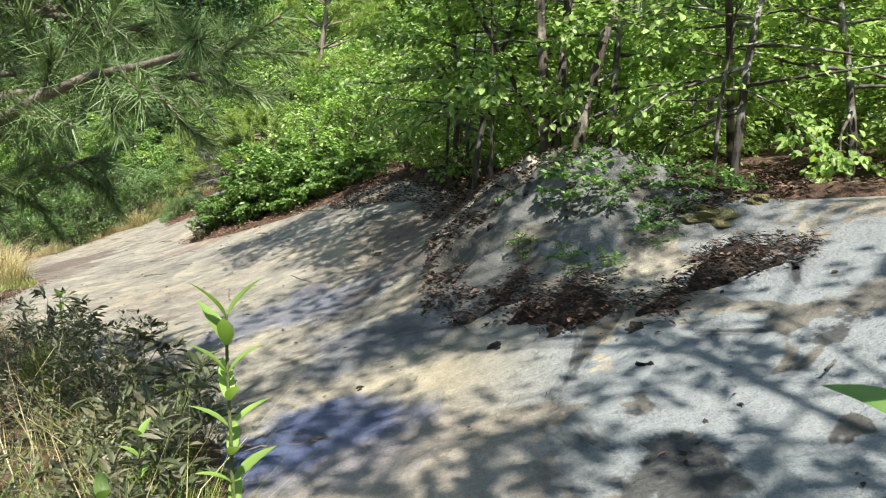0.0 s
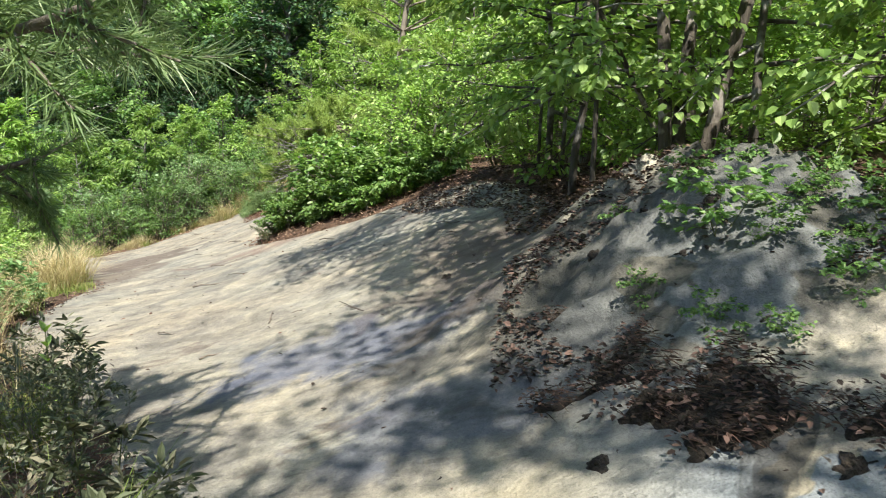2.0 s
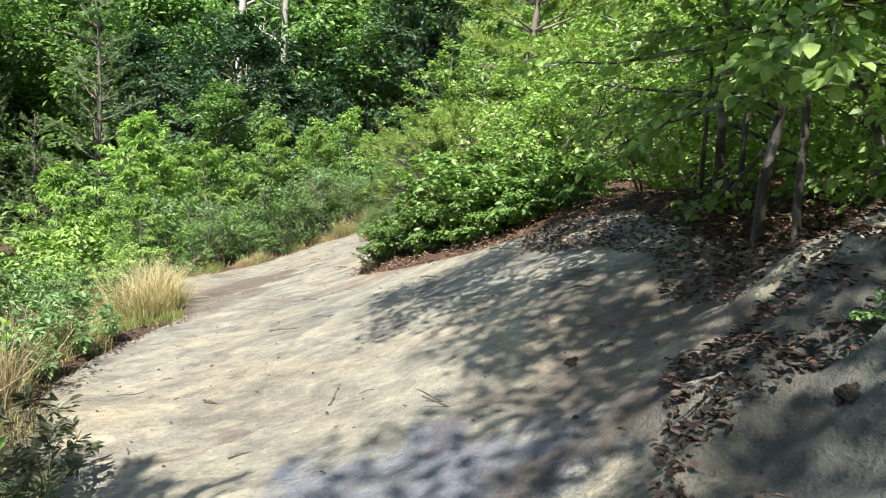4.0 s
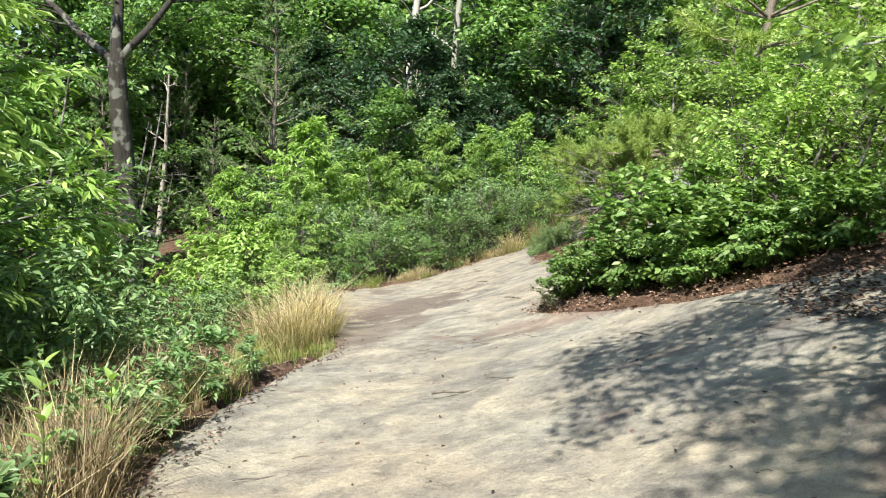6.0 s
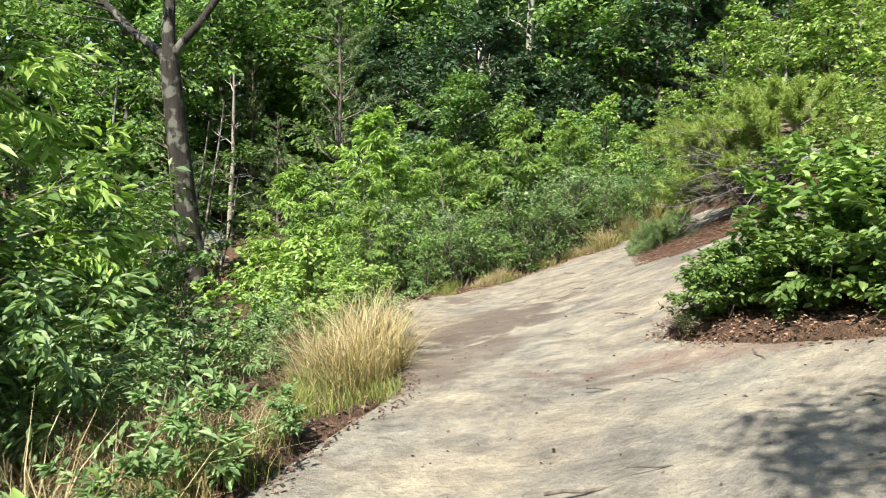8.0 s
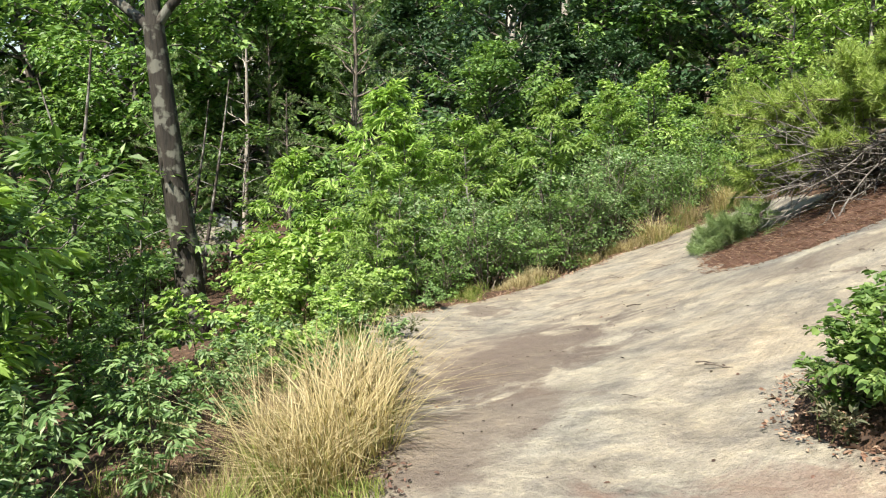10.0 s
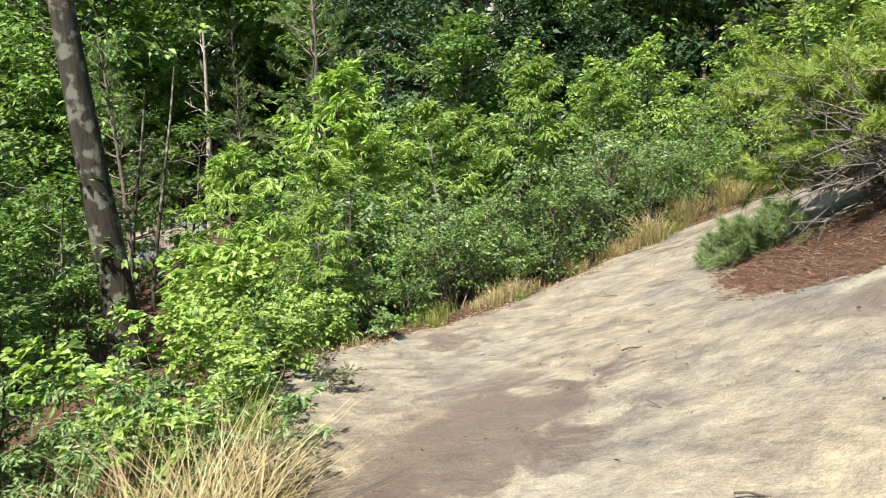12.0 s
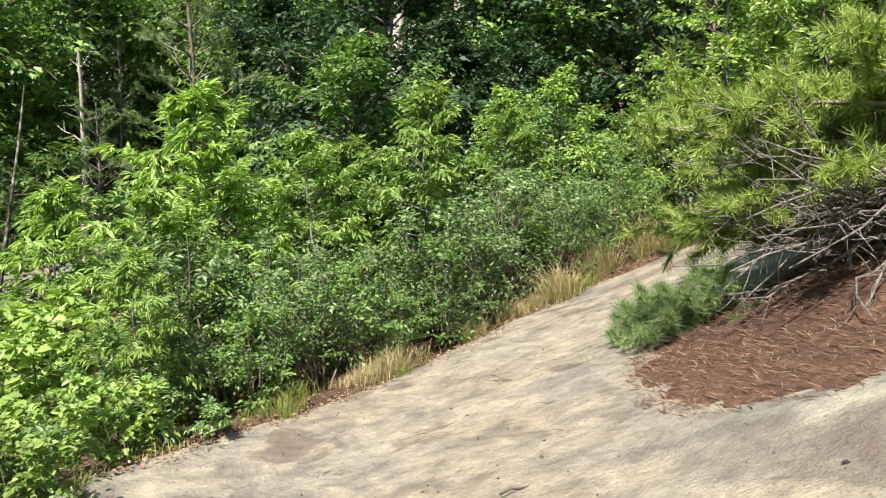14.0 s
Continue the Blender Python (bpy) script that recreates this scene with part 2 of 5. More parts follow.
GRASS = leaf_material("green_grass", (0.11, 0.17, 0.03), (0.2, 0.26, 0.055), (0.38, 0.36, 0.14), 0.3, 0.6)
FALLEN_NEEDLE = leaf_material("fallen_pine_needle", (0.12, 0.06, 0.04), (0.27, 0.155, 0.105), (0.48, 0.34, 0.25), 0.05, 0.8)
ROTTED = leaf_material("rotted_leaf_dark", (0.018, 0.013, 0.010), (0.055, 0.034, 0.026), (0.16, 0.095, 0.075), 0.05, 0.8)
LITTER = leaf_material("fallen_leaf_brown", (0.04, 0.025, 0.018), (0.11, 0.066, 0.046), (0.25, 0.165, 0.12), 0.05, 0.8)
BARK = bark_material("dark_bark", (0.03, 0.025, 0.02), (0.12, 0.10, 0.085), patch=(0.30, 0.29, 0.27))
BARK_OAK = bark_material("lichened_oak_bark", (0.010, 0.009, 0.007), (0.045, 0.038, 0.03), 12.0, 0.18, (0.15, 0.15, 0.125))
BARK_GREY = bark_material("weathered_grey_wood", (0.05, 0.045, 0.042), (0.26, 0.24, 0.225), 22.0, 0.3)
BARK_PATCHED = bark_material("pale_patched_bark", (0.025, 0.02, 0.016), (0.13, 0.105, 0.085), 16.0, 0.22, (0.42, 0.37, 0.33))
BARK_PINE = bark_material("pine_bark", (0.07, 0.055, 0.045), (0.27, 0.225, 0.185))
BARK_OLD = bark_material("old_brown_bark", (0.018, 0.014, 0.012), (0.085, 0.066, 0.054), 16.0, 0.16, (0.16, 0.145, 0.13))
BARK_PALE = bark_material("bleached_wood", (0.30, 0.27, 0.23), (0.52, 0.48, 0.42))
TWIG = bark_material("grey_twig", (0.07, 0.055, 0.045), (0.22, 0.19, 0.16), 30.0)
STEM = bark_material("green_stem", (0.08, 0.10, 0.03), (0.16, 0.18, 0.06), 30.0)
BLACK = soil_material("charred_black", (0.004, 0.004, 0.004), (0.008, 0.007, 0.007), (0.02, 0.018, 0.016), 40.0)

# ---- the lie of the land ----
SLAB = (0.01614, 0.14788, 0.02174, 0.03976, 0.04606, 0.01073)
LEFT_Y = (-6.0, 0.0, 2.6, 3.3, 4.2, 5.2, 6.4, 7.1, 8.6, 9.6, 11.0, 12.0, 12.8, 13.6, 15.0, 16.5, 19.0, 20.0, 20.9)
LEFT_X = (-0.9, -0.75, -0.68, -0.95, -1.7, -2.9, -4.0, -4.55, -5.05, -5.4, -6.4, -7.6, -8.8, -9.3, -9.3, -8.9, -8.45, -8.1, -7.2)
RIGHT_Y = (-6.0, 3.6, 5.8, 9.0, 12.0, 15.0, 20.0)
RIGHT_X = (2.2, 2.1, 0.6, -0.6, -2.2, -3.2, -5.0)


def slab_height(x, y):
    a, b, c, d, e, f = SLAB
    return a + b * x + c * y + d * x * x + e * x * y + f * y * y


def land(x, y):
    """Height of the land: the slab's dome, falling away into the wood on one side, rising on the other."""
    x, y = np.asarray(x, float), np.asarray(y, float)
    yc = np.clip(y, -2.0, 20.5)
    lo, hi = np.interp(yc, LEFT_Y, LEFT_X), np.interp(yc, RIGHT_Y, RIGHT_X)
    h = slab_height(np.clip(x, lo, hi), yc)
    dl, dr = np.maximum(lo - x, 0), np.maximum(x - hi, 0)
    h = h - 0.30 * np.minimum(dl, 7) - 0.04 * np.maximum(np.minimum(dl, 60) - 7, 0)
    h = h + 0.10 * np.minimum(dr, 10) + 0.03 * np.maximum(np.minimum(dr, 60) - 10, 0)
    h = h + 0.03 * np.clip(y - 20.5, 0, 40)
    return h


# the bare rock's outline, round the dome
OUTLINE = [(x, y) for x, y in zip(LEFT_X[1:], LEFT_Y[1:])] + [(-6.9, 20.9), (-6.3, 20.0), (-5.5, 18.8), (-4.6, 17.2), (-3.6, 15.0), (-3.2, 13.6), (-3.5, 12.0),
           (-3.85, 11.2), (-3.75, 10.75), (-2.9, 10.05), (-1.9, 9.6), (-1.0, 9.3), (-0.3, 8.6), (0.2, 7.2), (0.6, 6.6), (1.1, 6.1),
           (1.55, 5.3), (1.75, 4.5), (2.1, 4.0), (2.8, 3.6), (3.2, 2.0), (2.9, -0.4), (1.7, -1.7), (0.2, -2.2), (-0.6, -1.5)]


def outline_depth(x, y, ring):
    """Signed distance to a closed ring, positive inside."""
    x, y = np.asarray(x, float), np.asarray(y, float)
    best, inside = np.full(x.shape, 1e9), np.zeros(x.shape, bool)
    for (x0, y0), (x1, y1) in zip(ring, ring[1:] + ring[:1]):
        dx, dy = x1 - x0, y1 - y0
        k = np.clip(((x - x0) * dx + (y - y0) * dy) / (dx * dx + dy * dy + 1e-12), 0, 1)
        best = np.minimum(best, np.hypot(x - x0 - k * dx, y - y0 - k * dy))
        if dy:
            inside ^= ((y0 > y) != (y1 > y)) & (x < dx * (y - y0) / dy + x0)
    return np.where(inside, best, -best)


def waves(x, y, seed, scale, octaves=3):
    """Smooth irregular relief from a few crossed waves, about -1 to 1."""
    r = np.random.default_rng(seed)
    total = np.zeros(np.shape(x))
    for o in range(octaves):
        for _ in range(5):
            a, ph = r.uniform(0, 2 * math.pi), r.uniform(0, 2 * math.pi)
            k = scale * 2 ** o * r.uniform(0.7, 1.4)
            total = total + np.sin(k * (np.cos(a) * x + np.sin(a) * y) + ph) * 0.4 / 2 ** o
    return total


def mesh(name, verts, faces, mat, smooth=True):
    """A mesh from arrays; all faces have the same number of corners, or faces is a list of such arrays."""
    verts = np.asarray(verts, np.float32).reshape(-1, 3)
    groups = [np.asarray(f, np.int32) for f in (faces if isinstance(faces, list) else [faces])]
    me = bpy.data.meshes.new(name)
    me.vertices.add(len(verts))
    me.vertices.foreach_set("co", verts.ravel())
    flat = np.concatenate([g.ravel() for g in groups])
    sizes = np.concatenate([np.full(len(g), g.shape[1], np.int32) for g in groups])
    me.loops.add(len(flat))
    me.loops.foreach_set("vertex_index", flat)
    me.polygons.add(len(sizes))
    me.polygons.foreach_set("loop_start", np.concatenate([[0], np.cumsum(sizes)[:-1]]).astype(np.int32))
    me.polygons.foreach_set("use_smooth", np.full(len(sizes), smooth))
    me.update(calc_edges=True)
    me.materials.append(mat)
    return me


def part(name, me, parent, label=""):
    ob = new(name, me)
    ob.parent = parent
    return tagged(ob, label) if label else ob


def grid(xs, ys, height):
    X, Y = np.meshgrid(xs, ys)
    V = np.stack([X, Y, height(X, Y)], -1).reshape(-1, 3)
    i = np.arange(len(xs) * len(ys)).reshape(len(ys), len(xs))
    F = np.stack([i[:-1, :-1], i[:-1, 1:], i[1:, 1:], i[1:, :-1]], -1).reshape(-1, 4)
    return V, F


# ---- ground and rock ----
def spread(lo, hi, step, far):
    """Even steps from lo to hi, then growing ones out to far on both sides."""
    mid = np.arange(lo, hi + step / 2, step)
    out = np.cumsum(step * 1.22 ** np.arange(1, 60))
    out = out[out < far]
    return np.concatenate([(lo - out)[::-1], mid, hi + out])


def soil_height(X, Y):
    depth = outline_depth(X, Y, OUTLINE) + 0.10 * waves(X, Y, 5, 2.2)
    h = land(X, Y) + 0.035 + 0.05 * waves(X, Y, 3, 1.1) + 0.02 * waves(X, Y, 8, 6.0)
    return h - 0.30 * np.clip(depth / 0.35 + 0.35, 0, 1)


V, F = grid(spread(-14, 6, 0.14, 700), spread(-4, 26, 0.14, 700), soil_height)
ground = new("ground", mesh("ground", V, F, SOIL))
tagged(ground, "brown leaf-littered woodland soil round a bare rock", "ground", kind="structure")


def mound_shape(x, y):
    return np.exp(-(((x - 0.8) / 0.85) ** 2 + ((y - 5.25) / 1.1) ** 2) ** 1.5)


def rock_height(X, Y):
    depth = outline_depth(X, Y, OUTLINE)
    h = land(X, Y) + 0.03 * waves(X, Y, 21, 0.9) + 0.012 * waves(X, Y, 22, 3.4)
    # low flaking ledges that run across the dome
    u = 0.55 * X + 0.83 * Y + 0.25 * waves(X, Y, 23, 0.8)
    h = h + 0.010 * (np.abs((u * 0.9) % 1 - 0.5) * 2) ** 3
    # hummock beside the path's first stretch
    mound = mound_shape(X, Y)
    ridges = 1 - np.abs(waves(X + 0.4 * Y, 1.6 * Y, 24, 5.0))
    h = h + mound * (0.27 + 0.11 * ridges + 0.05 * np.abs(waves(X, Y, 25, 14.0)))
    return h - 0.30 * np.clip(-depth / 0.5, 0, 1) ** 1.5


V, F = grid(np.arange(-10.2, 3.8, 0.045), np.arange(-3.0, 21.8, 0.045), rock_height)
keep = (outline_depth(V[:, 0], V[:, 1], OUTLINE) > -0.55)
F = F[keep[F].all(1)]
used = np.unique(F)
remap = np.full(len(V), -1)
remap[used] = np.arange(len(used))
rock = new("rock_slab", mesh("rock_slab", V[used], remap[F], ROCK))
tagged(rock, "pale weathered granite slab sloping down towards the wood", "rock", kind="structure")


def on_ground(x, y):
    """Top of rock or soil there."""
    x, y = np.asarray(x, float), np.asarray(y, float)
    bare = outline_depth(x, y, OUTLINE)
    return np.maximum(soil_height(x, y), np.where(bare > -0.5, rock_height(x, y), -99))


def ground_at(x, y):
    return float(on_ground(np.array([x]), np.array([y]))[0])


# ---- plants ----
def unit(a):
    return a / np.maximum(np.linalg.norm(a, axis=-1, keepdims=True), 1e-9)


class Wood:
    """Gathers tapered limbs into one mesh."""

    def __init__(self):
        self.v, self.f, self.n = [], [], 0

    def limb(self, pts, r0, r1, sides=6):
        pts = np.asarray(pts, float)
        k = len(pts)
        tan = unit(np.gradient(pts, axis=0))
        ref = np.where(np.abs(tan[:, 2:3]) > 0.9, (1.0, 0, 0), (0, 0, 1.0))
        a = unit(np.cross(tan, ref))
        b = np.cross(tan, a)
        th = np.arange(sides) * 2 * math.pi / sides
        rad = np.linspace(r0, r1, k)[:, None, None]
        ring = pts[:, None] + rad * (np.cos(th)[None, :, None] * a[:, None] + np.sin(th)[None, :, None] * b[:, None])
        self.v.append(ring.reshape(-1, 3))
        i = self.n + np.arange(k * sides).reshape(k, sides)
        j = np.roll(i, -1, 1)
        self.f.append(np.stack([i[:-1], j[:-1], j[1:], i[1:]], -1).reshape(-1, 4))
        self.n += k * sides

    def mesh(self, name, mat):
        return mesh(name, np.concatenate(self.v), np.concatenate(self.f), mat)


def bent(rng, start, way, length, steps, wobble, lift=0.0):
    """Points of a limb that wanders; lift bends it upward (or, negative, down)."""
    pts, d = [np.array(start, float)], unit(np.array(way, float))
    for _ in range(steps):
        d = unit(d + rng.normal(0, wobble, 3) + (0, 0, lift))
        pts.append(pts[-1] + d * length / steps)
    return np.array(pts)


def along(pts, k):
    """Places and directions at the fractions k of a limb."""
    s = np.clip(k, 0, 0.999) * (len(pts) - 1)
    i = s.astype(int)
    d = pts[i + 1] - pts[i]
    return pts[i] + d * (s - i)[:, None], unit(d)


def blades(P, D, N, L, W, broad=False):
    """Leaf blades folded along the midrib: 4 corners each, or 6 for the broad ones."""
    S = unit(np.cross(D, N))
    U = np.cross(S, D)
    L, W = L[:, None], W[:, None]
    if not broad:
        V = np.stack([P, P + D * L * 0.45 + S * W * 0.5 + U * W * 0.16, P + D * L - U * L * 0.08, P + D * L * 0.45 - S * W * 0.5 + U * W * 0.16], 1)
        i = np.arange(len(P))[:, None] * 4
        F = np.concatenate([i + (0, 1, 2), i + (0, 2, 3)])
        return V.reshape(-1, 3), F
    V = np.stack([P, P + D * L * 0.28 + S * W * 0.42 + U * W * 0.14, P + D * L * 0.66 + S * W * 0.38 + U * W * 0.08, P + D * L - U * L * 0.12,
                  P + D * L * 0.66 - S * W * 0.38 + U * W * 0.08, P + D * L * 0.28 - S * W * 0.42 + U * W * 0.14], 1)
    i = np.arange(len(P))[:, None] * 6
    return V.reshape(-1, 3), np.concatenate([i + (0, 1, 2, 3), i + (0, 3, 4, 5)])


def leaf_cloud(rng, P, D, size, slim=0.5, broad=False, droop=0.25, flat=0.9, name="crown", mat=None):
    """Leaves at the places P, pointing roughly along D and facing up."""
    n = len(P)
    d = unit(D + rng.normal(0, 0.32, (n, 3)) + (0, 0, -droop))
    up = unit(np.array((0, 0, flat)) + rng.normal(0, 0.36, (n, 3)))
    L = size * rng.uniform(0.6, 1.25, n)
    V, F = blades(P, d, up, L, L * slim, broad)
    return mesh(name, V, F, mat, False)


def plant(kind, seed, height, reach, stems=1, bare=0.1, limbs=12, leaves=60, size=0.08, slim=0.5, leaf=None, bark=None,
          girth=0.02, broad=False, rise=0.45, lean=0.2, taper=0.5, scatter=0.12, droop=0.25, twigs=3, wobble=0.07):
    """A leafy plant: stems, limbs with twigs, and leaves along the twigs. Origin at its foot."""
    rng = np.random.default_rng(seed)
    root = new(kind)
    root.empty_display_size = 0.1
    P, D = [], []

    def spray(shoot, count, start):
        """Leaves to both sides of a shoot, fanned level and closer together towards its tip."""
        p, d = along(shoot, start + (1 - start) * rng.uniform(0, 1, count) ** 0.75)
        side = unit(np.cross(d, (0, 0, 1.0))) * np.where(rng.uniform(0, 1, (count, 1)) < 0.5, -1, 1)
        P.append(p + side * scatter * rng.uniform(0, 0.45, (count, 1)) + rng.normal(0, scatter * 0.16, (count, 3)))
        D.append(unit(0.7 * d + 0.8 * side))

    for s in range(stems):
        wood = Wood()
        az = rng.uniform(0, 2 * math.pi)
        tilt = lean * rng.uniform(0.3, 1.0) if stems > 1 else lean * 0.3
        h = height * rng.uniform(0.75, 1.0) if s else height
        off = 0.0 if stems == 1 else 0.05 * reach
        pts = bent(rng, (off * math.cos(az), off * math.sin(az), -0.06), (math.cos(az) * tilt, math.sin(az) * tilt, 1), h, 7, wobble, 0.02)
        wood.limb(pts, girth, girth * 0.22, 7)
        per = max(3, limbs // stems)
        ks = np.sort(bare + (1 - bare) * (np.arange(per) + rng.uniform(0, 1, per)) / per)
        at, way = along(pts, ks)
        for i in range(per):
            a = 2.4 * i + rng.uniform(-0.6, 0.6)
            u = (ks[i] - bare) / (1 - bare)
            length = reach * ((1 - taper) + taper * math.sin(math.pi * min(0.98, 0.18 + 0.8 * u))) * rng.uniform(0.65, 1.1) * (1 if u < 0.85 else 0.55)
            limb = bent(rng, at[i], (math.cos(a), math.sin(a), rise + 0.8 * u * u), length, 5, 0.13, -0.03)
            wood.limb(limb, girth * (0.5 - 0.3 * u), girth * 0.08, 4)
            for q in range(twigs):
                k = rng.uniform(0.25, 0.9)
                p0, d0 = along(limb, np.array([k]))
                tw = bent(rng, p0[0], d0[0] + rng.normal(0, 0.7, 3) * (1, 1, 0.5), length * rng.uniform(0.25, 0.5), 3, 0.12, -0.02)
                wood.limb(tw, girth * 0.12, girth * 0.04, 3)
                m = leaves // (twigs + 1)
                spray(tw, m, 0.1)
            spray(limb, leaves // (twigs + 1), 0.3)
        part("trunk" if stems == 1 else "stem", wood.mesh("wood", bark), root)
    P, D = np.concatenate(P), np.concatenate(D)
    part("crown", leaf_cloud(rng, P, D, size, slim, broad, droop, mat=leaf), root)
    return root


def needles(rng, tips, ways, count, length, width):
    """Tufts of pine needles, each a thin blade, sprayed round the shoot."""
    n = len(tips) * count
    P = np.repeat(tips, count, 0)
    W = np.repeat(ways, count, 0)
    d = unit(W * 0.75 + rng.normal(0, 0.62, (n, 3)))
    P = P - W * rng.uniform(0, 0.10, (n, 1))
    L = length * rng.uniform(0.7, 1.15, n)[:, None]
    s = unit(np.cross(d, rng.normal(0, 1, (n, 3)))) * width * 0.5
    V = np.stack([P - s, P + s, P + d * L + (0, 0, -0.006)], 1).reshape(-1, 3)
    return V, np.arange(n * 3).reshape(-1, 3)


def cone_mesh():
    """A small dark pine cone, its scales as a rippled surface."""
    k, a = np.meshgrid(np.linspace(0, 1, 9), np.arange(8) * math.pi / 4, indexing="ij")
    r = 0.021 * np.sqrt(np.clip(1 - (2 * k - 1) ** 2, 0.02, 1)) * (1 + 0.22 * np.sin(4 * a + 9 * k * math.pi))
    V = np.stack([r * np.cos(a), r * np.sin(a), 0.03 - 0.06 * k], -1).reshape(-1, 3)
    i = np.arange(72).reshape(9, 8)
    j = np.roll(i, -1, 1)
    return mesh("cone", V, np.stack([i[:-1], j[:-1], j[1:], i[1:]], -1).reshape(-1, 4), BARK_OLD, False)


CONE = cone_mesh()


def pine(seed, height, reach, bare=0.25, whorls=9, arms=5, tufts=9, count=26, length=0.10, width=0.004, girth=0.09, leaf=None, dead=0, rise=0.15, outer=0.3, kind="pine_tree", boughs=(), dead_way=0.0, dead_fan=math.pi):
    """A pine: whorls of limbs, shoots that end in tufts of needles, dead limbs low down."""
    rng = np.random.default_rng(seed)
    root = new(kind)
    wood, tips, ways = Wood(), [], []
    pts = bent(rng, (0, 0, -0.1), (rng.normal(0, 0.06), rng.normal(0, 0.06), 1), height, 9, 0.035, 0.03)
    wood.limb(pts, girth, girth * 0.15, 9)
    for w in range(whorls):
        k = bare + (0.97 - bare) * (w + rng.uniform(-0.2, 0.2) + 0.3) / whorls
        at, _ = along(pts, np.array([k]))
        u = (k - bare) / (1 - bare)
        for i in range(arms):
            a = 2 * math.pi * (i + rng.uniform(-0.3, 0.3)) / arms + w
            length_ = reach * (1 - 0.75 * u) * rng.uniform(0.7, 1.1)
            limb = bent(rng, at[0], (math.cos(a), math.sin(a), rise + 0.7 * u), length_, 6, 0.12, 0.03)
            wood.limb(limb, girth * 0.3 * (1 - 0.6 * u), girth * 0.04, 5)
            for _ in range(tufts):
                p0, d0 = along(limb, np.array([rng.uniform(outer, 1.0) ** 0.7]))
                shoot = bent(rng, p0[0], d0[0] + rng.normal(0, 0.55, 3) * (1, 1, 0.5) + (0, 0, 0.15), length_ * rng.uniform(0.12, 0.3), 3, 0.1, 0.05)
                wood.limb(shoot, girth * 0.05, girth * 0.02, 3)
                p, d = along(shoot, np.array([0.45, 0.7, 0.99]))
                tips.append(p)
                ways.append(d)
    for start, way, length_, lift in boughs:
        limb = bent(rng, start, way, length_, 8, 0.09, lift)
        wood.limb(limb, 0.028, 0.008, 7)
        for k in np.linspace(0.25, 1.0, 22):
            p0, d0 = along(limb, np.array([k]))
            shoot = bent(rng, p0[0], d0[0] * 0.6 + rng.normal(0, 0.6, 3) * (0.6, 1, 0.9), rng.uniform(0.15, 0.42), 4, 0.12, 0.03)
            wood.limb(shoot, 0.007, 0.003, 5)
            p, d = along(shoot, np.array([0.3, 0.5, 0.7, 0.85, 0.99]))
            tips.append(p)
            ways.append(d)
    tangle = []
    for i in range(dead):
        snapped = Wood()
        k = rng.uniform(0.12, bare + 0.1)
        at, _ = along(pts, np.array([k]))
        a = dead_way + rng.uniform(-dead_fan, dead_fan)
        limb = bent(rng, at[0], (math.cos(a), math.sin(a), rng.uniform(-0.36, -0.02)), reach * rng.uniform(0.45, 1.2), 7, 0.2, -0.01)
        snapped.limb(limb, max(girth * 0.15, 0.014), 0.005, 5)
        tangle.append(limb[3:])
        for _ in range(7):
            p0, d0 = along(limb, np.array([rng.uniform(0.25, 0.95)]))
            snapped.limb(bent(rng, p0[0], d0[0] + rng.normal(0, 0.7, 3), reach * rng.uniform(0.1, 0.3), 3, 0.25), 0.006, 0.002, 3)
        part("dead_limb", snapped.mesh("dead_limb", BARK_GREY), root, "bare dead grey limb")
    V, F = needles(rng, np.concatenate(tips), np.concatenate(ways), count, length, width)
    part("trunk", wood.mesh("wood", BARK_PINE), root)
    for limb in tangle[::2][:40] if dead > 20 else []:
        part("cone", CONE, root).location = limb[rng.integers(len(limb))] - (0, 0, 0.025)
    part("crown", mesh("needles", V, F, leaf, False), root)
    return root


def put(ob, x, y, turn=0.0, scale=1.0, sink=0.03, tilt=(0, 0)):
    """Stand a thing's first copy there, or a further copy of it."""
    m = pose(x, y, ground_at(x, y) - sink, tilt[0], tilt[1], turn) @ Matrix.Scale(scale, 4)
    if "stood" not in ob:
        ob["stood"] = 1
        ob.matrix_basis = m
        return ob
    return copy_thing(ob, m)


def off_rock(places):
    return [p for p in places if bare_depth(p[0], p[1]) < 0.1]


def stand(ob, places, label, category, group="", seed=1, vary=0.15):
    tagged(ob, label, category, group)
    rng = np.random.default_rng(seed)
    for place in places:
        put(ob, place[0], place[1], rng.uniform(0, 360), (place[2] if len(place) > 2 else 1.0) * rng.uniform(1 - vary, 1 + vary))


def sprinkle(seed, count, xs, ys, test):
    """Random spots in a rectangle that pass the test."""
    rng = np.random.default_rng(seed)
    spots = []
    for _ in range(count * 30):
        p = (rng.uniform(*xs), rng.uniform(*ys))
        if test(*p) and all((p[0] - q[0]) ** 2 + (p[1] - q[1]) ** 2 > 0.35 for q in spots[-60:]):
            spots.append(p)
        if len(spots) >= count:
            break
    return spots


def bare_depth(x, y):
    return float(outline_depth(np.array([x]), np.array([y]), OUTLINE)[0])


def left_of(x, y, a, b):
    """Beyond the slab's lower edge by a to b metres."""
    d = float(np.interp(y, LEFT_Y, LEFT_X)) - x
    return a < d < b


